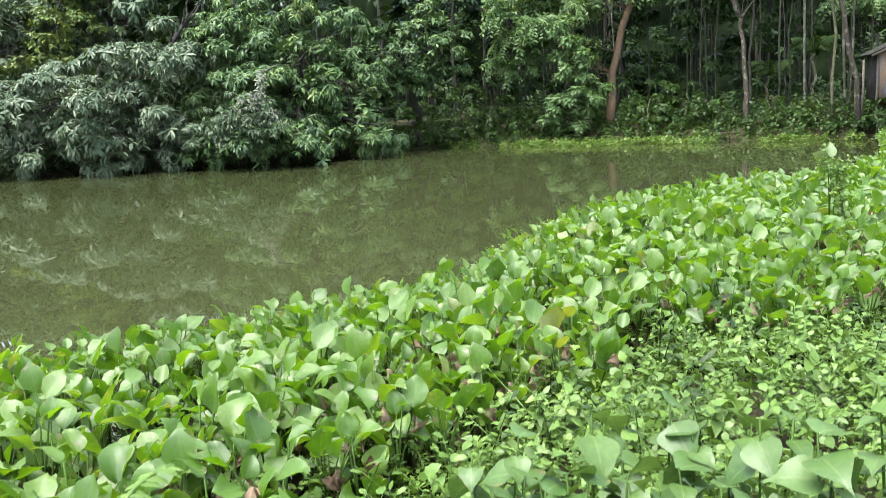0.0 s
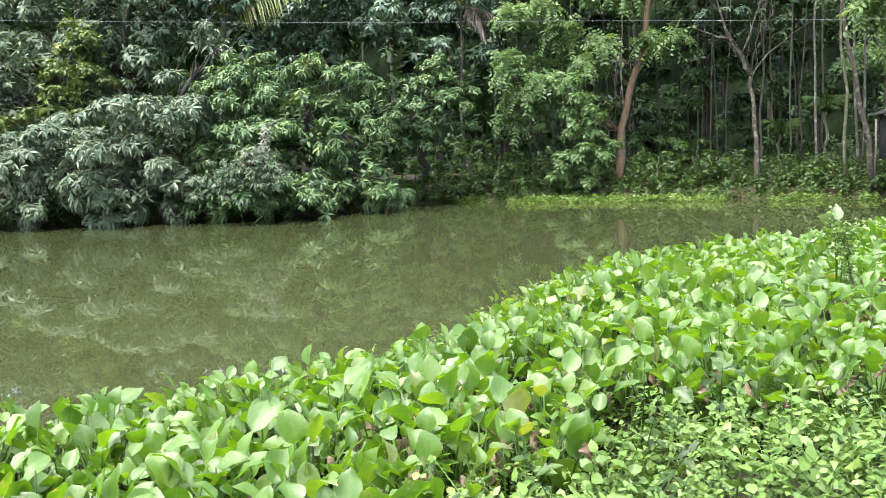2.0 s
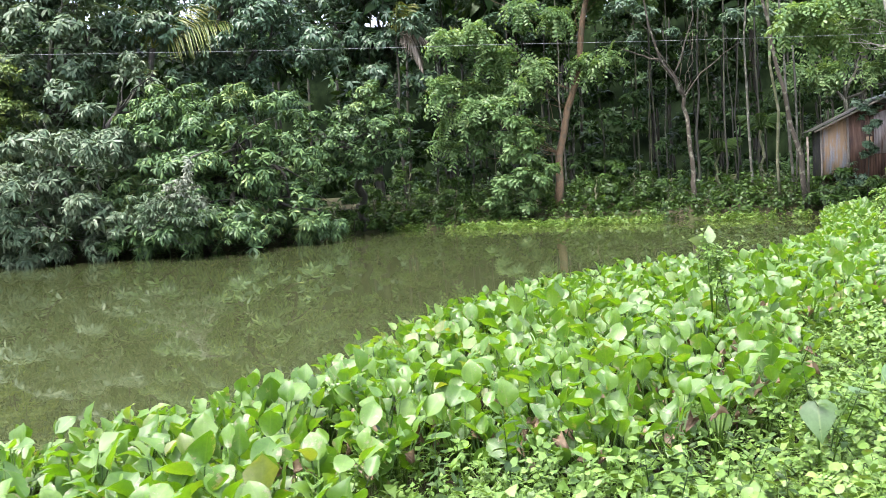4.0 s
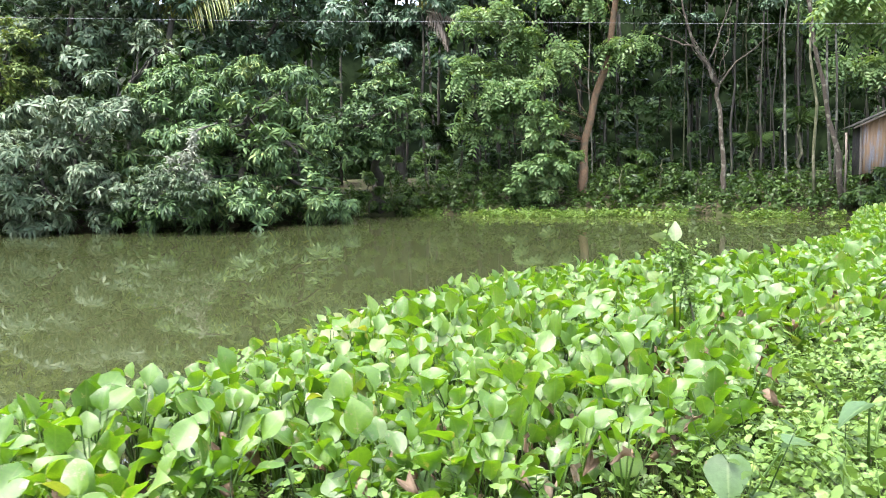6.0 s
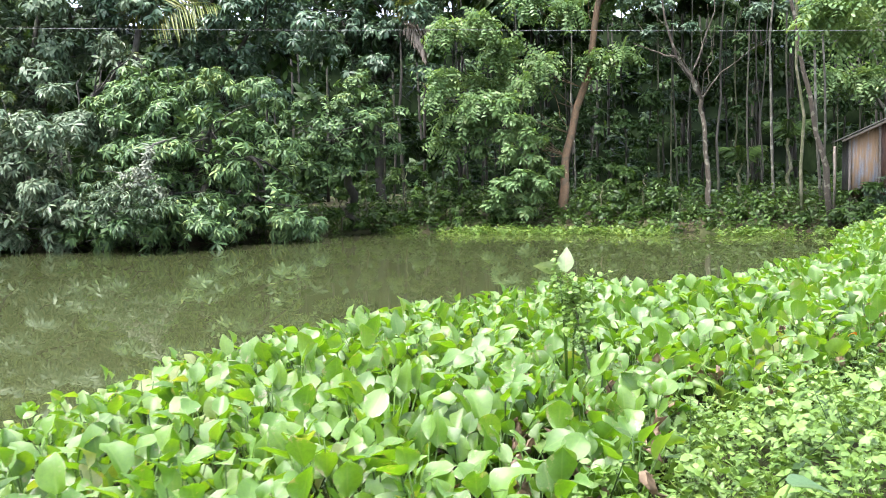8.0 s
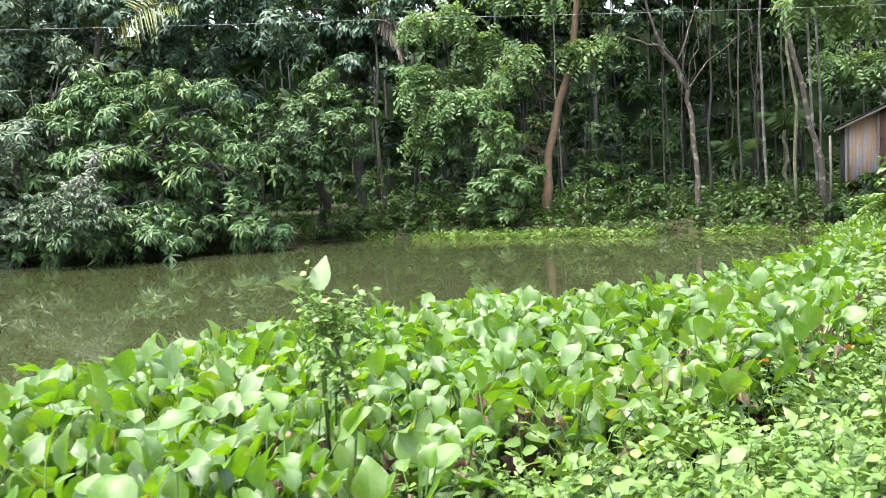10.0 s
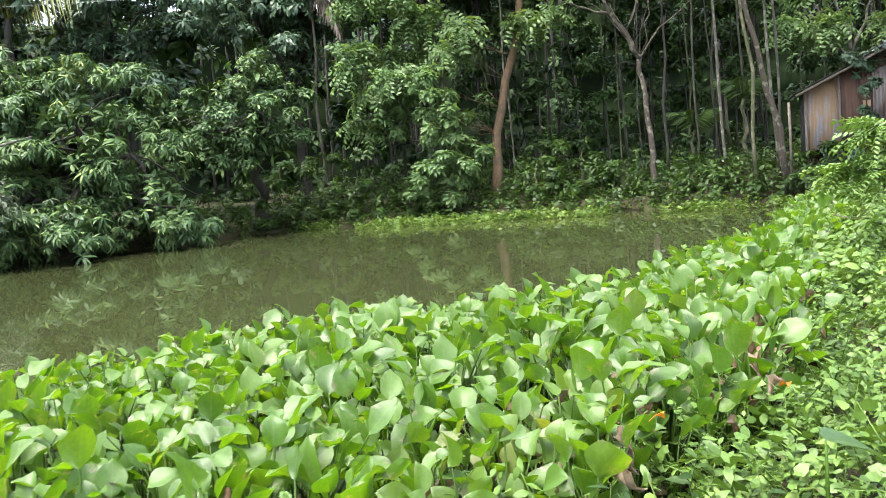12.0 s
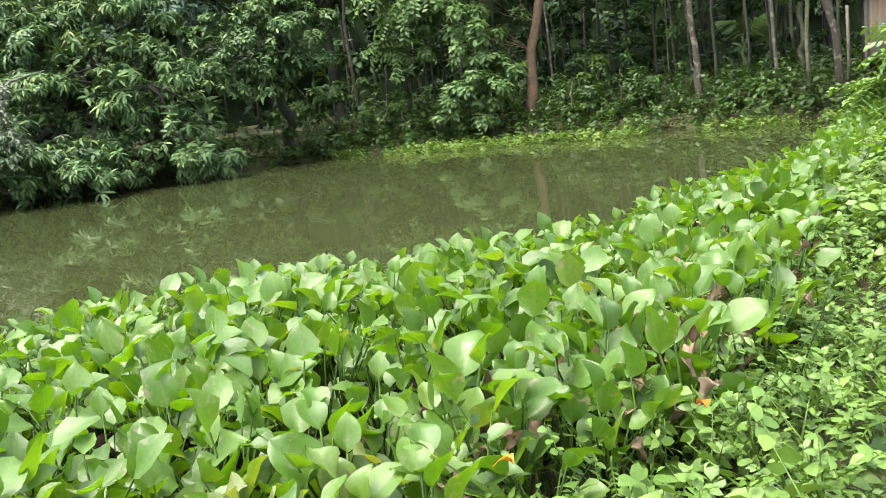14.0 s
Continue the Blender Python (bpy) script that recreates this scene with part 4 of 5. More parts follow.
# taller trees behind them
for k, (x, y, lobes) in enumerate([
        (-9.0, 29.0, [(-9.0, 28.0, 5.2, 2.6, 2.0, 2.0), (-7.4, 28.4, 7.0, 2.4, 2.0, 1.8), (-10.6, 28.4, 7.6, 2.6, 2.2, 2.2), (-8.8, 29, 9.6, 2.6, 2.4, 1.8), (-9.0, 29, 12.2, 2.6, 2.2, 1.8)]),
        (-14.5, 27.5, [(-14.5, 26.6, 5.0, 2.6, 2.0, 2.0), (-13.0, 27.0, 7.2, 2.4, 2.0, 2.0), (-16.2, 27.0, 7.0, 2.6, 2.2, 2.2), (-14.4, 27.6, 9.6, 2.8, 2.4, 1.8), (-13.8, 27.8, 12.2, 2.8, 2.2, 1.8)]),
        (-20.5, 27.0, [(-20.5, 26.0, 5.0, 2.8, 2.2, 2.4), (-19.4, 26.6, 8.0, 2.8, 2.4, 2.4), (-22.5, 26.4, 7.6, 2.6, 2.2, 2.6), (-20.0, 26.8, 11.4, 3.0, 2.4, 2.2), (-24.5, 25.4, 4.0, 2.6, 2.2, 2.6), (-17.6, 27.2, 4.2, 1.8, 1.6, 2.0)]),
        (-4.6, 32.5, [(-4.6, 31.6, 5.4, 2.2, 1.8, 1.8), (-3.2, 32.0, 7.6, 2.2, 2.0, 1.8), (-6.0, 32.2, 7.8, 2.4, 2.0, 2.0), (-4.6, 33, 10.0, 2.6, 2.4, 1.8)])]):
    tree("broadleaf_tree", (x, y, 0.6), (x, y - 0.3, 4.2), lobes, 0.2, DARK_BARK, (DARK_LEAF, GREY_LEAF, GREY_LEAF, DARK_LEAF)[k], PLAIN_WHORLS, 6, 30 + k,
         "tall dark green broadleaf tree behind the mango trees", "tree", (0.85, 1.25), group="tall trees behind the mangoes")


def line_tree(name, line, radii, bark, label, lobes=(), leaf=None, shapes=None, density=10, seed=0, size=(0.8, 1.2), branches=(), category="tree", group="", shell=0.6):
    """A tree whose trunk follows given points, with given branches."""
    base = np.array(line[0], float)
    t = thing(name, base, label, category, group)
    r = np.random.default_rng(seed)
    p = np.array(line, float)
    s = np.linspace(0, 1, len(p))
    u = np.linspace(0, 1, 14)
    fine = np.c_[tuple(np.interp(u, s, p[:, j]) for j in range(3))]
    fine[1:-1] += r.normal(0, 0.025, (12, 3))
    fine[0, 2] -= 0.3
    rad = np.interp(u, np.linspace(0, 1, len(radii)), radii)
    part("trunk", Soup().add(tube(fine - base, rad, 9)), bark, t)
    for b, r0 in branches:
        b = np.array(b, float)
        bu = np.linspace(0, 1, 9)
        fb = np.c_[tuple(np.interp(bu, np.linspace(0, 1, len(b)), b[:, j]) for j in range(3))]
        fb[1:-1] += r.normal(0, 0.03, (7, 3))
        part("limb", Soup().add(tube(fb - base, np.linspace(r0, r0 * 0.3, 9), 6)), bark, t)
    if lobes:
        part("crown", crown(lobes, shapes, density, seed, size, shell, base), leaf, t)
        for x, y, z, rx, ry, rz in lobes:
            for _ in range(2):
                tip = np.array([x, y, z]) + r.normal(0, 0.45, 3) * (rx, ry, rz)
                start = fine[np.argmin(np.linalg.norm(fine - (x, y, max(z - 1.0, 0.8)), axis=1))]
                part("twig", Soup().add(tube(wander(start, tip, 6, 0.3, r) - base, np.linspace(min(radii[-1] * 0.25, 0.012), 0.004, 6), 4)), bark, t)
    return t


# the brown leaning tree at the far shore
line_tree("leaning_tree", [(1.9, 28.4, 0.3), (1.95, 28.5, 1.4), (2.05, 28.6, 2.4), (2.5, 28.8, 4.1), (2.85, 28.8, 5.2), (3.0, 28.8, 6.5), (3.5, 28.8, 9.0)], [0.17, 0.128, 0.115, 0.105, 0.08], BARK,
          "tall brown leaning tree with light green compound leaves",
          [(0.8, 28.4, 5.2, 1.3, 1.2, 0.6), (3.3, 28.2, 5.4, 0.7, 0.7, 0.6), (-1.0, 28.6, 4.7, 1.4, 1.2, 0.5), (1.8, 28.4, 7.4, 2.0, 1.6, 0.8), (-0.8, 29.0, 6.4, 1.6, 1.4, 0.6), (4.2, 28.6, 8.0, 1.8, 1.6, 0.8), (-0.2, 28.2, 3.8, 0.9, 0.9, 0.5), (-1.4, 28.4, 4.4, 0.8, 0.8, 0.6), (-1.3, 28.3, 3.5, 0.6, 0.7, 0.6), (-1.6, 28.4, 2.7, 0.4, 0.5, 0.5), (0.2, 28.0, 4.6, 0.9, 0.8, 0.5)],
          LIGHT_LEAF, SPRAYS, 6, 51)
# the leafy young tree beside it
line_tree("young_tree", [(0.9, 27.8, 0.3), (0.85, 27.8, 1.6), (0.7, 27.8, 3.2), (0.6, 27.8, 4.6)], [0.07, 0.05, 0.03], GREEN_STEM,
          "slender young tree covered in light green leaves to the ground",
          [(0.7, 27.4, 1.2, 0.8, 0.8, 0.9), (0.9, 27.5, 2.4, 0.7, 0.8, 0.8), (0.3, 27.6, 3.4, 0.7, 0.8, 0.7), (-0.7, 28.0, 3.0, 0.6, 0.6, 0.6), (1.3, 27.5, 1.5, 0.5, 0.5, 0.7), (0.2, 27.4, 0.9, 0.6, 0.6, 0.5)], LIGHT_LEAF, FINE_WHORLS, 36, 52, (1.2, 1.7))
# the forked grey tree
line_tree("forked_tree", [(5.98, 26.7, 0.5), (5.95, 26.7, 1.6), (5.84, 26.7, 3.0), (5.8, 26.7, 3.8)], [0.085, 0.07, 0.062, 0.06], GREY_BARK, "grey lichen-spotted tree trunk forking into bare limbs",
          [(5.2, 26.7, 5.6, 1.0, 0.8, 0.5), (6.7, 26.8, 6.4, 1.2, 0.8, 0.6), (4.3, 26.8, 6.9, 1.2, 1.0, 0.8)], DARK_LEAF, FINE_WHORLS, 9, 53,
          branches=[([(5.8, 26.7, 3.7), (5.5, 26.7, 4.3), (5.1, 26.7, 4.9), (4.75, 26.7, 6.0), (4.5, 26.8, 8.0)], 0.065), ([(5.8, 26.7, 3.7), (6.2, 26.7, 4.3), (6.9, 26.7, 4.8), (7.6, 26.8, 5.3)], 0.03),
                    ([(5.2, 26.7, 4.8), (4.6, 26.6, 5.0), (3.9, 26.6, 5.3)], 0.04), ([(5.5, 26.7, 4.4), (6.0, 26.8, 5.6), (6.4, 26.9, 7.6)], 0.035)])
# the slanting tree beside the hut
line_tree("slanting_tree", [(8.6, 24.4, 0.4), (8.35, 24.4, 2.0), (8.1, 24.4, 3.1), (7.85, 24.4, 4.4), (7.6, 24.4, 5.6), (7.2, 24.4, 8.0)], [0.085, 0.064, 0.055, 0.048, 0.036], GREY_BARK,
          "slanting grey-brown tree trunk beside the hut", [(7.0, 24.8, 8.4, 1.6, 1.4, 0.9)], DARK_LEAF, FAR_CLUMPS, 7, 54)

# slim trunks of the plantation
SLIM = [(7.7, 26.3, 0.038, 0), (8.1, 25.2, 0.042, 2), (8.9, 26.2, 0.032, 0), (9.1, 27.0, 0.04, 0), (7.2, 28.0, 0.03, 1), (6.6, 29.0, 0.04, 1)]


def slim_trees():
    r = np.random.default_rng(61)
    places = list(SLIM)
    while len(places) < 72:
        x, y = r.uniform(-4, 22), r.uniform(27.5, 46)
        if all((x - q[0]) ** 2 + (y - q[1]) ** 2 > 0.55 for q in places) and not (x > 8.5 and y < 29) and (x, y) > (-4, 0) and (x > 3.5 or y > 30.5):
            places.append((x, y, r.uniform(0.02, 0.05), int(r.choice([0, 1, 1, 1, 1, 1, 1, 2]))))
    for k, (x, y, rad, kind) in enumerate(places):
        h = r.uniform(9.5, 13)
        bark = (PALE_BARK, DARK_BARK, GREEN_STEM)[kind]
        top = (x + r.normal(0, 0.45), y + r.normal(0, 0.4), h)
        t = thing("slim_tree", (x, y, 0.55), ("slim pale-barked tree with a small high crown", "slim dark tree with a small high crown", "slim green-stemmed tree with a small high crown")[kind], "tree", "slim trees of the grove")
        line = wander((x, y, 0.2), top, 9, 0.22, r) - (x, y, 0.55)
        part("trunk", Soup().add(tube(line, np.linspace(rad * 1.15, rad * 0.5, 9), 7)), bark, t)
        z = h - 1.2
        lobes = [(top[0] + r.normal(0, 0.5), top[1] + r.normal(0, 0.5), z + r.normal(0, 0.8), r.uniform(0.9, 1.5), r.uniform(0.9, 1.5), r.uniform(0.9, 1.6)) for _ in range(2)]
        if r.uniform() < 0.5:
            lobes.append((x + r.normal(0, 0.4), y + r.normal(0, 0.4), r.uniform(4.6, 7.0), 0.9, 0.9, 0.8))
        part("crown", crown(lobes, FINE_WHORLS, 1.8, 600 + k, (1.1, 1.7), 0.7, (x, y, 0.55)), (DARK_LEAF, FOREST_LEAF)[k % 2], t)


slim_trees()


def far_wood():
    """The wood that closes the view behind the grove."""
    r = np.random.default_rng(71)
    s = Soup()
    lobes = []
    for _ in range(60):
        x, y = r.uniform(-32, 26), r.uniform(42, 56)
        lobes.append((x, y, r.uniform(0.5, 11.0), r.uniform(2, 3.6), r.uniform(1.5, 2.5), r.uniform(1.6, 3.0)))
    for _ in range(26):
        lobes.append((r.uniform(-26, -3), r.uniform(32, 38), r.uniform(1, 9), r.uniform(2, 3), r.uniform(1.5, 2.5), r.uniform(1.6, 2.6)))
    for x in range(-34, 30, 3):
        for z in (2.0, 6.0, 10.0):
            lobes.append((x + r.uniform(-1, 1), 55 + r.uniform(-2, 2), z, 2.8, 1.2, 2.6))
    lobes += [(-8.0, 33.5, 8.0, 2.4, 1.5, 2.2), (-13.0, 33.5, 7.2, 2.4, 1.5, 2.2), (-14.5, 33.0, 11.0, 2.4, 1.5, 2.0), (-25.0, 30.5, 8.6, 2.6, 1.5, 2.4), (-19.5, 31.0, 9.6, 2.6, 1.5, 2.4), (-16.0, 31.5, 9.0, 2.4, 1.5, 2.2), (-11.0, 32.5, 9.8, 2.4, 1.5, 2.2), (-6.0, 35.0, 9.4, 2.4, 1.5, 2.2)]
    s = crown([q for q in lobes if q[0] < -5], FAR_CLUMPS, 0.6, 72, (1.6, 2.6), 0.8)
    low = [q for q in lobes if q[0] >= -5]
    s.join(crown(low, FAR_CLUMPS, 1.15, 76, (1.0, 1.6), 0.8))
    low = [(x, 45 + r.uniform(-2, 2), r.uniform(1.0, 2.6), 2.0, 1.2, 2.0) for x in range(-8, 28, 2)]
    s.join(crown(low, FAR_CLUMPS, 1.6, 74, (0.9, 1.5), 0.8))
    stuff("far_wood", s, FOREST_LEAF, "dark green wood behind the slim trees", "woods")
    # Added leaf cover, mostly out of view, that keeps the grove below dark.
    lobes = [(r.uniform(-6, 24), r.uniform(31, 47), r.uniform(9.0, 13.0), r.uniform(1.8, 2.6), r.uniform(1.8, 2.6), r.uniform(0.9, 1.5)) for _ in range(85)]
    stuff("high_canopy", crown(lobes, FAR_CLUMPS, 0.9, 73, (2.3, 3.5), 0.9), FOREST_LEAF, "closed dark green canopy added high over the grove to shade it, mostly unseen", "woods")
    lobes = [(r.uniform(-3, 17), r.uniform(30.5, 41), r.uniform(0.8, 8.0), r.uniform(0.6, 1.5), r.uniform(0.6, 1.2), r.uniform(0.5, 1.2)) for _ in range(95)]
    stuff("grove_foliage", crown(lobes, FINE_WHORLS, 2.2, 75, (1.1, 1.9), 0.9), FOREST_LEAF, "loose dark green foliage between the slim trunks", "woods")
    trunks = Soup()
    for _ in range(70):
        x, y = r.uniform(-30, 34), r.uniform(40, 56)
        trunks.add(tube(wander((x, y, 0), (x + r.normal(0, 0.6), y, 13), 6, 0.2, r), np.linspace(0.09, 0.05, 6), 5))
    stuff("far_trunks", trunks, DARK_BARK, "dark trunks deep in the wood", "woods")


far_wood()


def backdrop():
    """An uneven wall of woods far behind everything, its colour near black for the shade in it."""
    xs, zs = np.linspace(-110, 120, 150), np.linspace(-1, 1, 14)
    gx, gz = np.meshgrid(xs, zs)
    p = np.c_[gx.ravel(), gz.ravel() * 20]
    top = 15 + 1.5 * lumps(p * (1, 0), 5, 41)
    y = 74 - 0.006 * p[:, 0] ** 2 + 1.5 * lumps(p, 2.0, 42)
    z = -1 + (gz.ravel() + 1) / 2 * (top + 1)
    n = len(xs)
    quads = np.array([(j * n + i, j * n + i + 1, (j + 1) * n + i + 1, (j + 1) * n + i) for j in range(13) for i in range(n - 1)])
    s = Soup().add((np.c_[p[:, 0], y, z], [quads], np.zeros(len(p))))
    tagged(new("backdrop", s.mesh("backdrop", SHADED_WOOD)), "distant woods, near-black with the shade of their gaps in the colour", "woods", kind="structure")


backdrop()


# bushes of the far bank
for k, (x, y, w, h) in enumerate([(-1.6, 28.2, 1.0, 0.9), (-0.4, 28.3, 0.9, 0.7), (3.0, 27.3, 1.2, 1.3), (4.2, 27.2, 1.3, 1.6), (5.2, 26.8, 1.0, 1.1), (6.8, 26.2, 0.9, 0.6), (7.7, 25.4, 0.8, 0.6), (8.9, 24.0, 0.8, 0.7),
                                  (10.2, 23.5, 0.8, 0.9), (11.4, 23.4, 0.9, 0.8), (-11.0, 23.0, 1.4, 0.8), (-14.6, 22.4, 1.4, 0.9), (-17.2, 21.8, 1.6, 0.9), (-4.4, 28.7, 1.2, 1.9), (-3.2, 29.2, 1.3, 2.0), (-2.2, 29.0, 1.1, 1.5), (-5.7, 26.5, 1.0, 0.9), (-4.9, 27.4, 1.0, 1.0), (-6.6, 25.3, 1.0, 0.8), (9.1, 23.5, 1.1, 0.9), (2.2, 29.6, 1.2, 1.4), (3.6, 29.0, 1.3, 1.6)]):
    line_tree("bush", [(x, y, 0.4), (x, y - 0.1, 0.4 + h * 0.5), (x + 0.1, y - 0.1, 0.4 + h * 0.75)], [0.03, 0.02, 0.012], GREEN_STEM, "leafy green bush at the edge of the far bank",
              [(x, y, 0.35 + h * 0.45, w * 0.6, 0.6, h * 0.55), (x + 0.4 * w, y - 0.2, 0.3 + h * 0.3, w * 0.5, 0.5, h * 0.4)], BUSH_LEAF, FINE_WHORLS, 18, 150 + k, (0.8, 1.4), category="bush", group="bushes of the far bank")

# the pale tree by the hut
line_tree("pale_tree", [(10.9, 21.0, 0.3), (10.4, 21.0, 1.8), (9.85, 21.0, 3.2), (9.45, 21.0, 4.4), (9.3, 21.0, 5.6), (9.0, 21.2, 7.0)], [0.12, 0.10, 0.095, 0.08, 0.04], WHITE_BARK, "pale smooth-barked tree leaning by the hut",
          [(8.6, 21.6, 5.4, 0.9, 0.9, 0.6), (9.6, 22.2, 5.2, 0.9, 0.9, 0.7), (9.0, 21.6, 7.2, 1.6, 1.4, 0.9), (10.6, 21.6, 5.6, 1.0, 1.0, 0.8), (8.1, 21.8, 4.8, 0.9, 0.8, 0.5), (8.9, 22.4, 4.6, 0.8, 0.8, 0.5)], LIGHT_LEAF, SPRAYS, 5, 171)

# light green trees in the clearing behind the hut
tree("feathery_tree", (12.6, 31.5, 0.6), (12.4, 31.4, 3.6), [(11.4, 31.0, 5.2, 1.5, 1.2, 0.9), (13.4, 31.4, 6.2, 1.7, 1.4, 1.0), (10.2, 31.6, 6.9, 1.5, 1.2, 0.8), (14.8, 31.6, 4.6, 1.6, 1.2, 1.0), (12.2, 31.2, 7.8, 1.8, 1.4, 0.9)],
     0.11, PALE_BARK, LIGHT_LEAF, SPRAYS, 4.5, 172, "light green feathery tree in the clearing behind the hut", "tree", inner=0.0)

# ---- palms ----


def frond(length, droop, seed, leaflet=0.55, pairs=34, width=0.045, rise=0.5):
    """A palm leaf along +y: a bent rib with hanging leaflets."""
    r = np.random.default_rng(seed)
    s = np.linspace(0, 1, 9)
    line = np.c_[np.zeros(9), s * length * (1 - 0.15 * s), rise * length * s - droop * length * s ** 2]
    out = [tube(line, np.linspace(0.028, 0.006, 9), 4)]
    for i in range(pairs):
        u = 0.16 + 0.83 * i / (pairs - 1)
        at = np.array([np.interp(u, s, line[:, j]) for j in range(3)])
        for side in (-1, 1):
            ln = leaflet * (0.45 + 1.1 * math.sin(math.pi * min(u * 0.9 + 0.1, 1)) ** 0.8) * r.uniform(0.85, 1.1)
            out.append(moved(simple_blade(ln, width, 0.9, 0.3), placed([at], side * -1.05 + r.normal(0, 0.08), -0.55 + r.normal(0, 0.15), 0)[0]))
    return joined(out)


def palm(name, base, top, radius, fronds, label, category, bark=GREY_BARK, material=FROND):
    base = np.array(base, float)
    t = thing(name, base, label, category)
    r = np.random.default_rng(int(abs(base[0] * 100)) + 5)
    line = wander(base - (0, 0, 0.3), top, 10, 0.25, r) - base
    part("trunk", Soup().add(tube(line, np.linspace(radius * 1.3, radius * 0.8, 10), 9)), bark, t)
    for k, (yaw, tilt, length, droop, dry) in enumerate(fronds):
        s = Soup().add(frond(length, droop, 40 + k, 0.36 * length ** 0.7), placed([np.array(top) - base], radians(yaw), radians(tilt)))
        part("frond", s, DRY_FROND if dry else material, t, "dry grey-brown hanging frond" if dry else "")
    return t


palm("coconut_palm", (-11.0, 27.4, 0.5), (-11.0, 27.0, 6.45), 0.12,
     [(-92, 8, 3.3, 0.45, False), (-75, 42, 2.8, 0.62, False), (15, 40, 2.6, 0.5, False), (60, 55, 2.4, 0.6, False)],
     "coconut palm with yellowing arched fronds among the trees", "palm", DARK_BARK)
palm("betel_palm", (-3.4, 31.0, 0.5), (-3.5, 30.8, 6.9), 0.05,
     [(-90, 10, 1.5, 1.1, True), (-110, -10, 1.4, 1.3, True), (30, 50, 1.6, 0.5, False), (200, 50, 1.6, 0.5, False), (-60, 60, 1.6, 0.5, False)], "slim palm with dry hanging fronds", "palm", DARK_BARK)
for x, y, z in ((7.6, 30.0, 2.3), (8.75, 29.0, 3.0)):
    palm("young_palm", (x, y, 0.6), (x, y, z - 0.4), 0.05, [(k * 72 + 20, 52, 1.0, 0.7, False) for k in range(6)], "young palm with arching feathery fronds in the undergrowth", "palm", GREEN_STEM, BUSH_LEAF)

# ---- hut ----


def corrugated(width, height, height_end=None, pitch=0.076, depth=0.009, thick=0.002):
    """A sheet in the x-z plane with waves along x; its top may slope."""
    n = max(4, int(width / pitch * 6))
    x = np.linspace(0, width, n)
    y = depth * np.sin(x / pitch * 2 * np.pi)
    top = np.linspace(height, height if height_end is None else height_end, n)
    v = np.concatenate([np.c_[x, y + q, z] for q in (0, thick) for z in (np.zeros(n), top)])
    i = np.arange(n - 1)
    quads = [np.c_[i, i + 1, n + i + 1, n + i], np.c_[3 * n + i, 3 * n + i + 1, 2 * n + i + 1, 2 * n + i], np.c_[2 * n + i, 2 * n + i + 1, i + 1, i], np.c_[n + i, n + i + 1, 3 * n + i + 1, 3 * n + i]]
    return v, [np.concatenate(quads)], np.zeros(4 * n)


def sheet(name, at, turn, width, height, material, parent, label="", height_end=None):
    ob = part(name, Soup().add(corrugated(width, height, height_end)), material, parent, label)
    ob.matrix_basis = pose(*at, 0, 0, turn)
    return ob


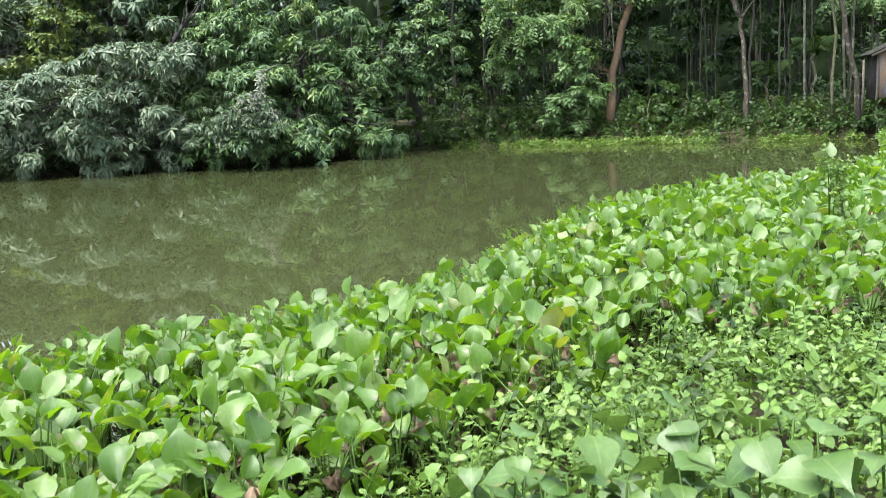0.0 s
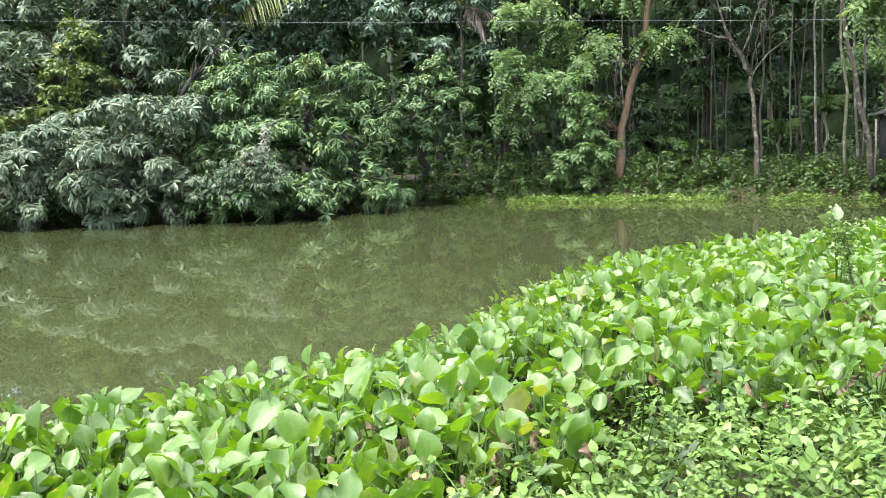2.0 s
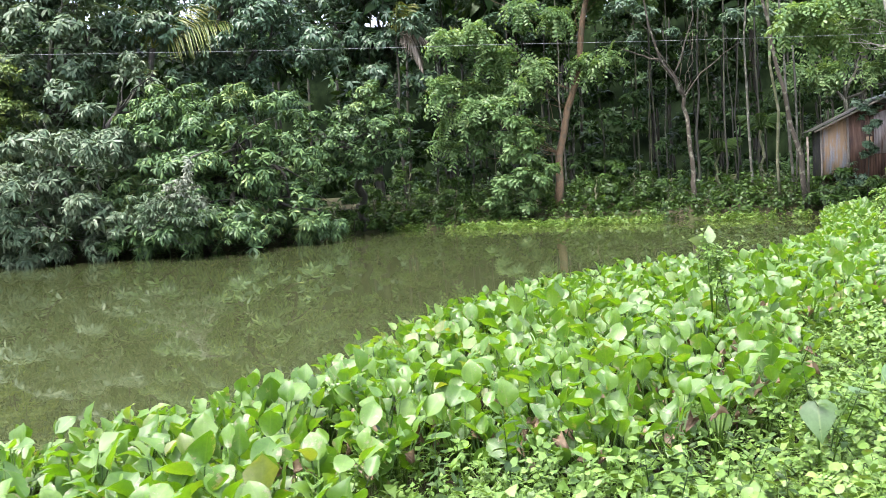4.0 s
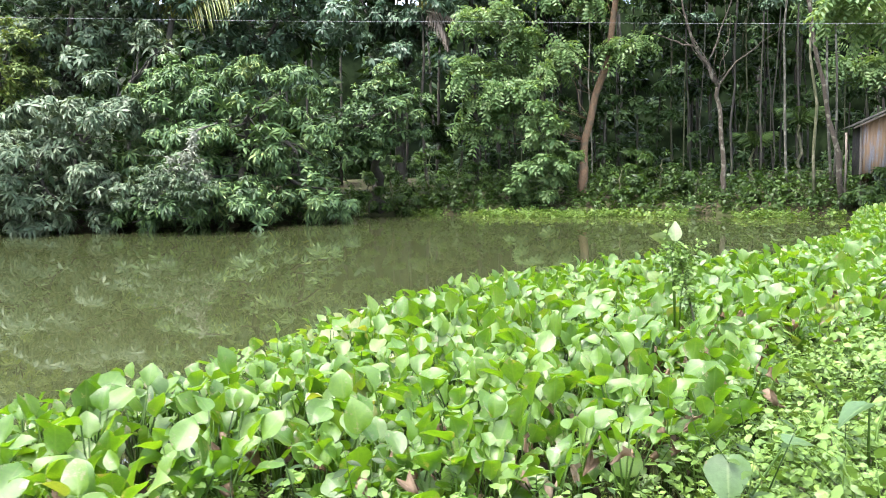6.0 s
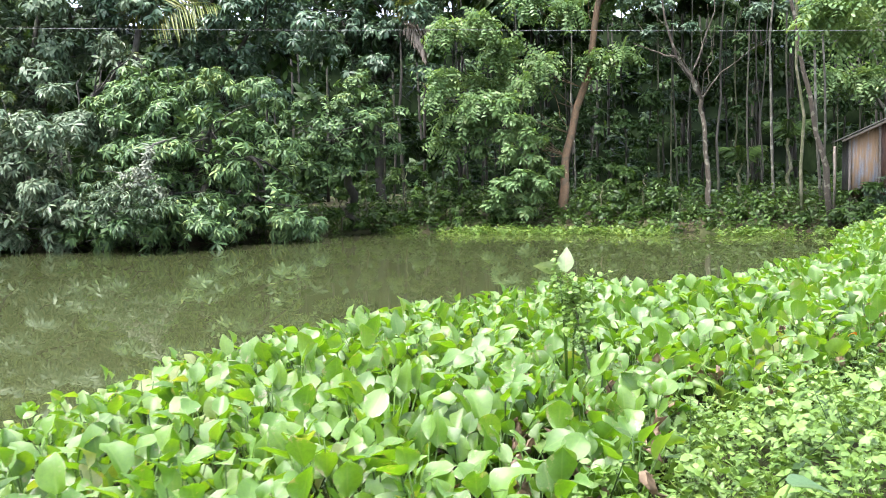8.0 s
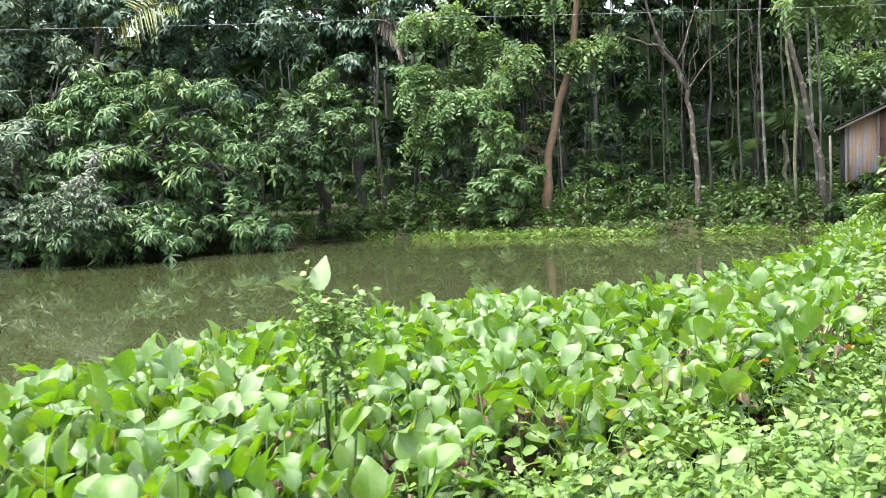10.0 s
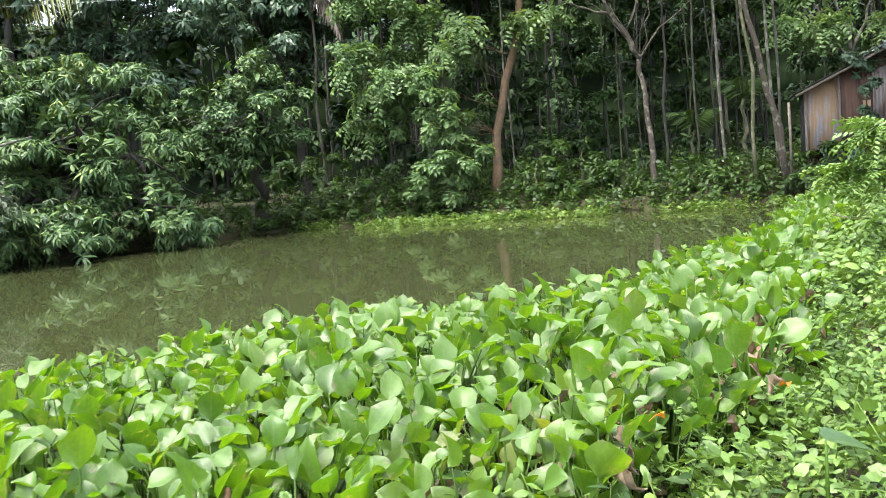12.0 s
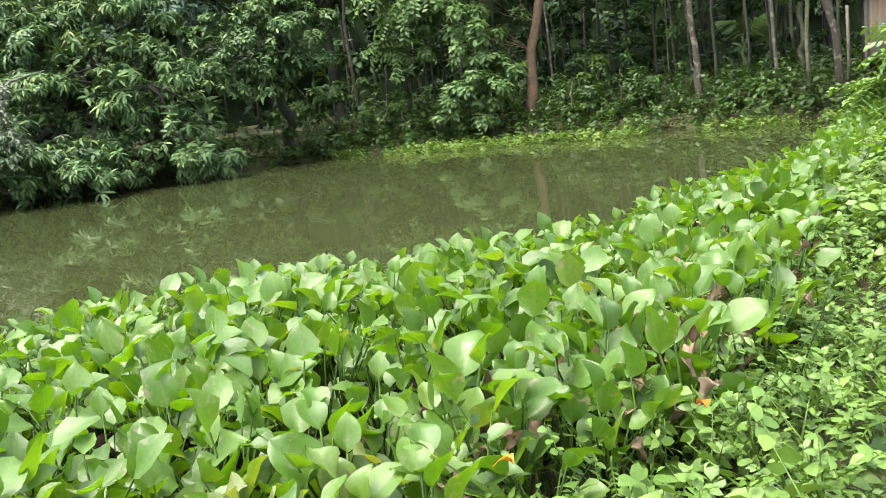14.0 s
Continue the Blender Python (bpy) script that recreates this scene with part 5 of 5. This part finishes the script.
def hut():
    """A gabled hut; the ridge runs away from the pond, the low west side has a tan wall."""
    t = thing("hut", (8.95, 24.35, 0.6), "small rusty corrugated-sheet hut with a sagging roof", "hut")
    t.rotation_euler = (0, 0, radians(-12))
    ridge_x, ridge_z = 1.55, 2.55

    def roof_z(x):
        return ridge_z - (0.46 * (ridge_x - x) if x < ridge_x else 0.34 * (x - ridge_x)) - 0.06

    edges = [0.70, 1.35, 2.25, 2.95, 3.6]
    for k, (x0, x1) in enumerate(zip(edges, edges[1:])):
        sheet("wall_sheet", (x0 - 0.01, -0.12 - 0.005 * (k % 2), 0.25), 0, x1 - x0 + 0.02, roof_z(x0) - 0.25, RUSTY, t, "rusty red-brown corrugated sheet", roof_z(x1) - 0.25)
    sheet("wall_sheet", (0.06, 0.0, 0.5), 0, 0.35, roof_z(0.06) - 0.5, TAN_SHEET, t, "tan and grey stained corrugated sheet", roof_z(0.41) - 0.5)
    sheet("wall_sheet", (0.38, -0.012, 0.4), 0, 0.34, roof_z(0.38) - 0.4, TAN_SHEET, t, "tan and grey stained corrugated sheet", roof_z(0.72) - 0.4)
    # The west side takes the dark roof material to stand for the eave's shade.
    sheet("wall_sheet", (0.06, 1.9, 0.4), -90, 1.9, roof_z(0.06) - 0.42, OLD_ROOF, t, "side wall sheet, coloured dark for the shade under the eave")
    sheet("wall_sheet", (3.6, -0.1, 0.2), 90, 2.0, roof_z(3.6) - 0.22, RUSTY, t)
    sheet("wall_sheet", (3.6, 1.9, 0.2), 180, 3.54, 1.5, RUSTY, t)
    door = sheet("door", (1.35, -0.15, 1.0), 0, 0.56, 1.08, DOOR_SHEET, t, "pale grey sheet over the opening", 1.25)
    part("latch", Soup().add(box(-0.2, -0.04, 0.15, -0.05, -0.015, 0.48)), TAN_SHEET, door, "small pale plate", smooth=False)
    for x, y, h in ((0.03, -0.04, 1.85), (0.69, -0.16, 2.08), (-0.28, 0.3, 1.6), (3.62, -0.16, 1.85)):
        part("post", Soup().add(tube([(x, y, -0.3), (x + 0.01, y, h * 0.5), (x, y, h)], (0.035, 0.032, 0.03), 7)), TIMBER, t)
    left, right = math.atan(0.46), math.atan(0.34)
    for k in range(3):
        ob = part("roof_sheet", Soup().add(corrugated(0.84, 1.95)), OLD_ROOF, t, "dark weathered roof sheet")
        # the sheet's height runs down the slope, its width along the ridge
        ob.matrix_basis = Matrix(((0, math.sin(left), -math.cos(left), ridge_x), (1, 0, 0, -0.42 + 0.8 * k), (0, -math.cos(left), -math.sin(left), ridge_z + 0.004 * (k % 2)), (0, 0, 0, 1)))
        ob = part("roof_sheet", Soup().add(corrugated(0.84, 2.4)), TIN, t, "pale tin roof sheet")
        ob.matrix_basis = Matrix(((0, math.sin(right), math.cos(right), ridge_x - 0.05), (1, 0, 0, -0.42 + 0.8 * k), (0, math.cos(right), -math.sin(right), ridge_z + 0.02 + 0.004 * (k % 2)), (0, 0, 0, 1)))
    # Added strip that stands in for the bright visible top of the tin slope.
    rake = sheet("roof_edge", (ridge_x - 0.05, -0.47, 0), 0, 2.3, 0.17, TIN, t, "pale tin strip added along the roof's front edge for the bright slope")
    rake.matrix_basis = Matrix.Translation((ridge_x - 0.05, -0.47, ridge_z - 0.05)) @ Matrix.Rotation(right, 4, "Y")
    for side, a0, ln in ((-1, left, 1.9), (1, right, 2.35)):
        x1, z1 = ridge_x + side * math.cos(a0) * ln, ridge_z - math.sin(a0) * ln
        part("rafter", Soup().add(tube([(ridge_x, -0.38, ridge_z - 0.06), (x1, -0.38, z1 - 0.06)], 0.03, 6)), TIMBER, t)


hut()
creeper = thing("roof_creeper", (10.02, 23.75, 0.6), "dark leafy creeper climbing over the hut's corner", "creeper")
part("stem", Soup().add(tube([(-0.05, 0.0, -0.2), (0.0, 0.0, 0.9), (0.05, -0.02, 2.0)], (0.02, 0.015, 0.01), 5)), DARK_BARK, creeper)
part("foliage", crown([(10.3, 23.75, 3.0, 0.65, 0.3, 0.26), (10.0, 23.75, 2.6, 0.3, 0.2, 0.3), (10.02, 23.72, 1.8, 0.16, 0.12, 0.7), (9.7, 23.7, 1.0, 0.45, 0.25, 0.4)], FINE_WHORLS, 110, 181, (0.6, 1.0), 0.6, (10.02, 23.75, 0.6)), DARK_LEAF, creeper)

# ---- thatch raft at the far side ----
def raft():
    t = thing("thatch_shelter", (-15.4, 18.6, 0.0), "small grey palm-thatch shelter on bamboo poles in the water", "shelter")
    r = np.random.default_rng(81)
    s = Soup()
    n = 260
    x = r.uniform(-0.7, 0.7, n)
    s.add(simple_blade(0.6, 0.05, 0.5, 0.2), placed(np.c_[x, r.uniform(-0.1, 0.1, n), 0.55 + 0.1 * r.uniform(0, 1, n) - 0.1 * np.abs(x)], np.pi + r.normal(0, 0.25, n), -0.9 + r.normal(0, 0.12, n), 0))
    part("thatch", s, DRY_FROND, t, "grey dry palm thatch")
    for a0, b0 in (((-0.8, 0.1, -0.8), (-0.7, 0.1, 1.0)), ((0.75, 0.1, -0.8), (0.7, 0.1, 1.25)), ((-0.9, 0, 0.55), (1.2, 0.0, 0.66)), ((0.9, 0.3, 0.3), (-0.9, 0.4, 0.9))):
        part("pole", Soup().add(tube(wander(a0, b0, 6, 0.04, r), np.linspace(0.03, 0.02, 6), 6)), THATCH, t, "bamboo pole")


raft()

# ---- single plants on the near bank ----


def taro(at, rows, label, seed, wrapped=False):
    """A clump of stalked leaves; the wrapped one has long leaves, coloured pale for their sheen, the others
    arrow-shaped ones.
    """
    t = thing("taro_plant", at, label, "plant", "taro plants on the bank")
    outline = [0.10, 0.24, 0.30, 0.30, 0.25, 0.17, 0.08, 0.01] if wrapped else [0.20, 0.38, 0.42, 0.37, 0.28, 0.18, 0.09, 0.01]
    for k, (tip, yaw, tilt, roll, size) in enumerate(rows):
        tip = np.array(tip)
        part("stalk", Soup().add(tube([(0.01 * k, 0, -0.1), tip * (0.4, 0.4, 0.6), tip], (0.008, 0.006, 0.004), 5)), PETIOLE, t)
        part("leaf", Soup().add(blade(size, outline, 4, 0.35, 0.2, 0.12, seed + k), placed([tip], radians(yaw), radians(tilt), radians(roll))), TARO if wrapped else ARUM, t)
    if wrapped:
        r = np.random.default_rng(seed)
        s = Soup()
        h = np.r_[r.uniform(0.1, 0.7, 40), r.normal(0.56, 0.07, 30)]
        q = np.c_[0.22 * (0.7 - h) + r.normal(0, 0.05, 70), r.normal(0, 0.05, 70), h]
        for k in range(70):
            s.add(WEEDS[k % 6], placed([q[k]], r.uniform(0, 6.28), r.normal(0, 0.4), r.normal(0, 0.4), r.uniform(0.6, 0.95)))
        part("creeper", s, WEED, t, "small-leaved green creeper")
        part("stem", Soup().add(tube([(0.27, -0.05, -0.25), (0.12, -0.03, 0.2), (0.03, 0, 0.6)], (0.010, 0.008, 0.006), 5)), GREEN_STEM, t, "dark stem")
    return t


taro((1.69, 6.55, 0.31), [((0.0, 0.0, 0.72), -8, 75, 0, 0.15), ((-0.03, 0.0, 0.72), 85, 22, 60, 0.15), ((0.10, 0.02, 0.60), -80, 12, 0, 0.13)], "tall pale-leaved plant wrapped in creepers, rising over the hyacinths", 1, True)
taro((1.45, 3.65, 0.2), [((0.0, 0.0, 0.38), 165, -55, 10, 0.19), ((0.25, 0.25, 0.34), -70, 0, 0, 0.17)], "taro plant with arrow-shaped pale leaves in the weeds", 5)
taro((2.2, 4.5, 0.22), [((0.0, 0.0, 0.3), 110, -15, 10, 0.19), ((0.2, 0.3, 0.28), -80, 0, 0, 0.17)], "taro plant with arrow-shaped pale leaves in the weeds", 8)
taro((4.0, 7.35, 0.2), [((0.0, 0.0, 0.3), -80, -10, 0, 0.22)], "taro plant with arrow-shaped pale leaves in the weeds", 12)

# broad-leaved weeds close to the path's start
def broad_weeds():
    r = np.random.default_rng(91)
    leaf = [blade(0.13, [0.10, 0.33, 0.42, 0.43, 0.39, 0.31, 0.20, 0.10, 0.04, 0.01], 4, 0.6, 0.2, 0.16, k) for k in range(4)]
    meshes = [Soup().add(b).mesh("leaf", BROAD) for b in leaf]
    for k in range(64):
        x, y = r.uniform(-1.15, 0.45), r.uniform(0.45, 1.25)
        z = float(ground_z(np.array([[x, y]]))[0])
        t = thing("broad_weed", (x, y, z), "weed with large soft heart-shaped green leaves", "weed", "broad-leaved weeds by the path")
        top = np.array([r.normal(0, 0.05), r.normal(0, 0.05), r.uniform(0.36, 0.72) - 0.12 * max(y - 0.9, 0)])
        part("stem", Soup().add(tube(wander((0, 0, -0.05), top, 5, 0.03, r), np.linspace(0.006, 0.003, 5), 5)), PETIOLE, t)
        for i in range(9):
            ob = new("leaf", meshes[int(r.integers(0, 4))])
            ob.parent = t
            ob.matrix_basis = Matrix([*placed([top * (0.34 + 0.082 * i)], i * 2.3 + r.normal(0, 0.3), r.uniform(-0.5, 0.3), r.normal(0, 0.3), r.uniform(0.6, 1.1))[0].tolist(), [0, 0, 0, 1]])


broad_weeds()


fern = thing("young_fern", (-1.75, 0.28, 0.22), "bright yellow-green feathery young plant by the path", "plant")
part("stem", Soup().add(tube([(0, 0, -0.1), (0.01, 0, 0.38), (0, 0, 0.76)], (0.006, 0.005, 0.003), 5)), PETIOLE, fern)
for k in range(5):
    part("leaf", Soup().add(feather(950 + k, 0.2, 8, 0.05, 0.02, 0.5), placed([(0, 0, 0.74 - 0.02 * k)], k * 1.3, 0.2, 0)), WEED, fern)


def bright_bush():
    """The feathery light green shrub at the water's far right."""
    line_tree("bright_shrub", [(6.5, 12.7, 0.15), (6.4, 12.7, 0.7), (6.3, 12.6, 1.3)], [0.035, 0.025, 0.015], GREEN_STEM, "bright green feathery-leaved shrub on the bank",
              [(6.2, 12.6, 0.8, 0.5, 0.5, 0.4), (6.2, 12.5, 1.2, 0.4, 0.4, 0.22), (6.8, 12.9, 1.1, 0.6, 0.6, 0.45)], WEED, CASSIA, 22, 95, (0.6, 0.95), category="shrub")


bright_bush()


def fallen():
    for (x, y, z), turn in (((4.1, 8.1, 0.45), 20), ((3.6, 7.75, 0.46), 80), ((4.35, 6.9, 0.42), 150)):
        ob = tagged(new("dead_leaf", Soup().add(blade(0.055, [0.05, 0.3, 0.4, 0.3, 0.02], 4, 1.4, 0.9, 0.3, 3)).mesh("dead_leaf", ORANGE)), "bright orange dying leaf caught in the weeds", "leaf")
        ob.matrix_world = pose(x, y, z, 50, 10, turn)


fallen()

# ---- cable ----
cable = tagged(new("overhead_cable", Soup().add(tube([(x, 19.0 + 0.1 * max(x, 0) + 0.05 * min(x + 8, 0) * -1, 4.56 - 0.05 * x + 0.0012 * (x + 4) ** 2 - 0.03) for x in np.linspace(-19.5, 9.6, 40)], 0.0034, 5)).mesh("overhead_cable", CABLE)), "thin grey cable strung across above the pond", "cable")
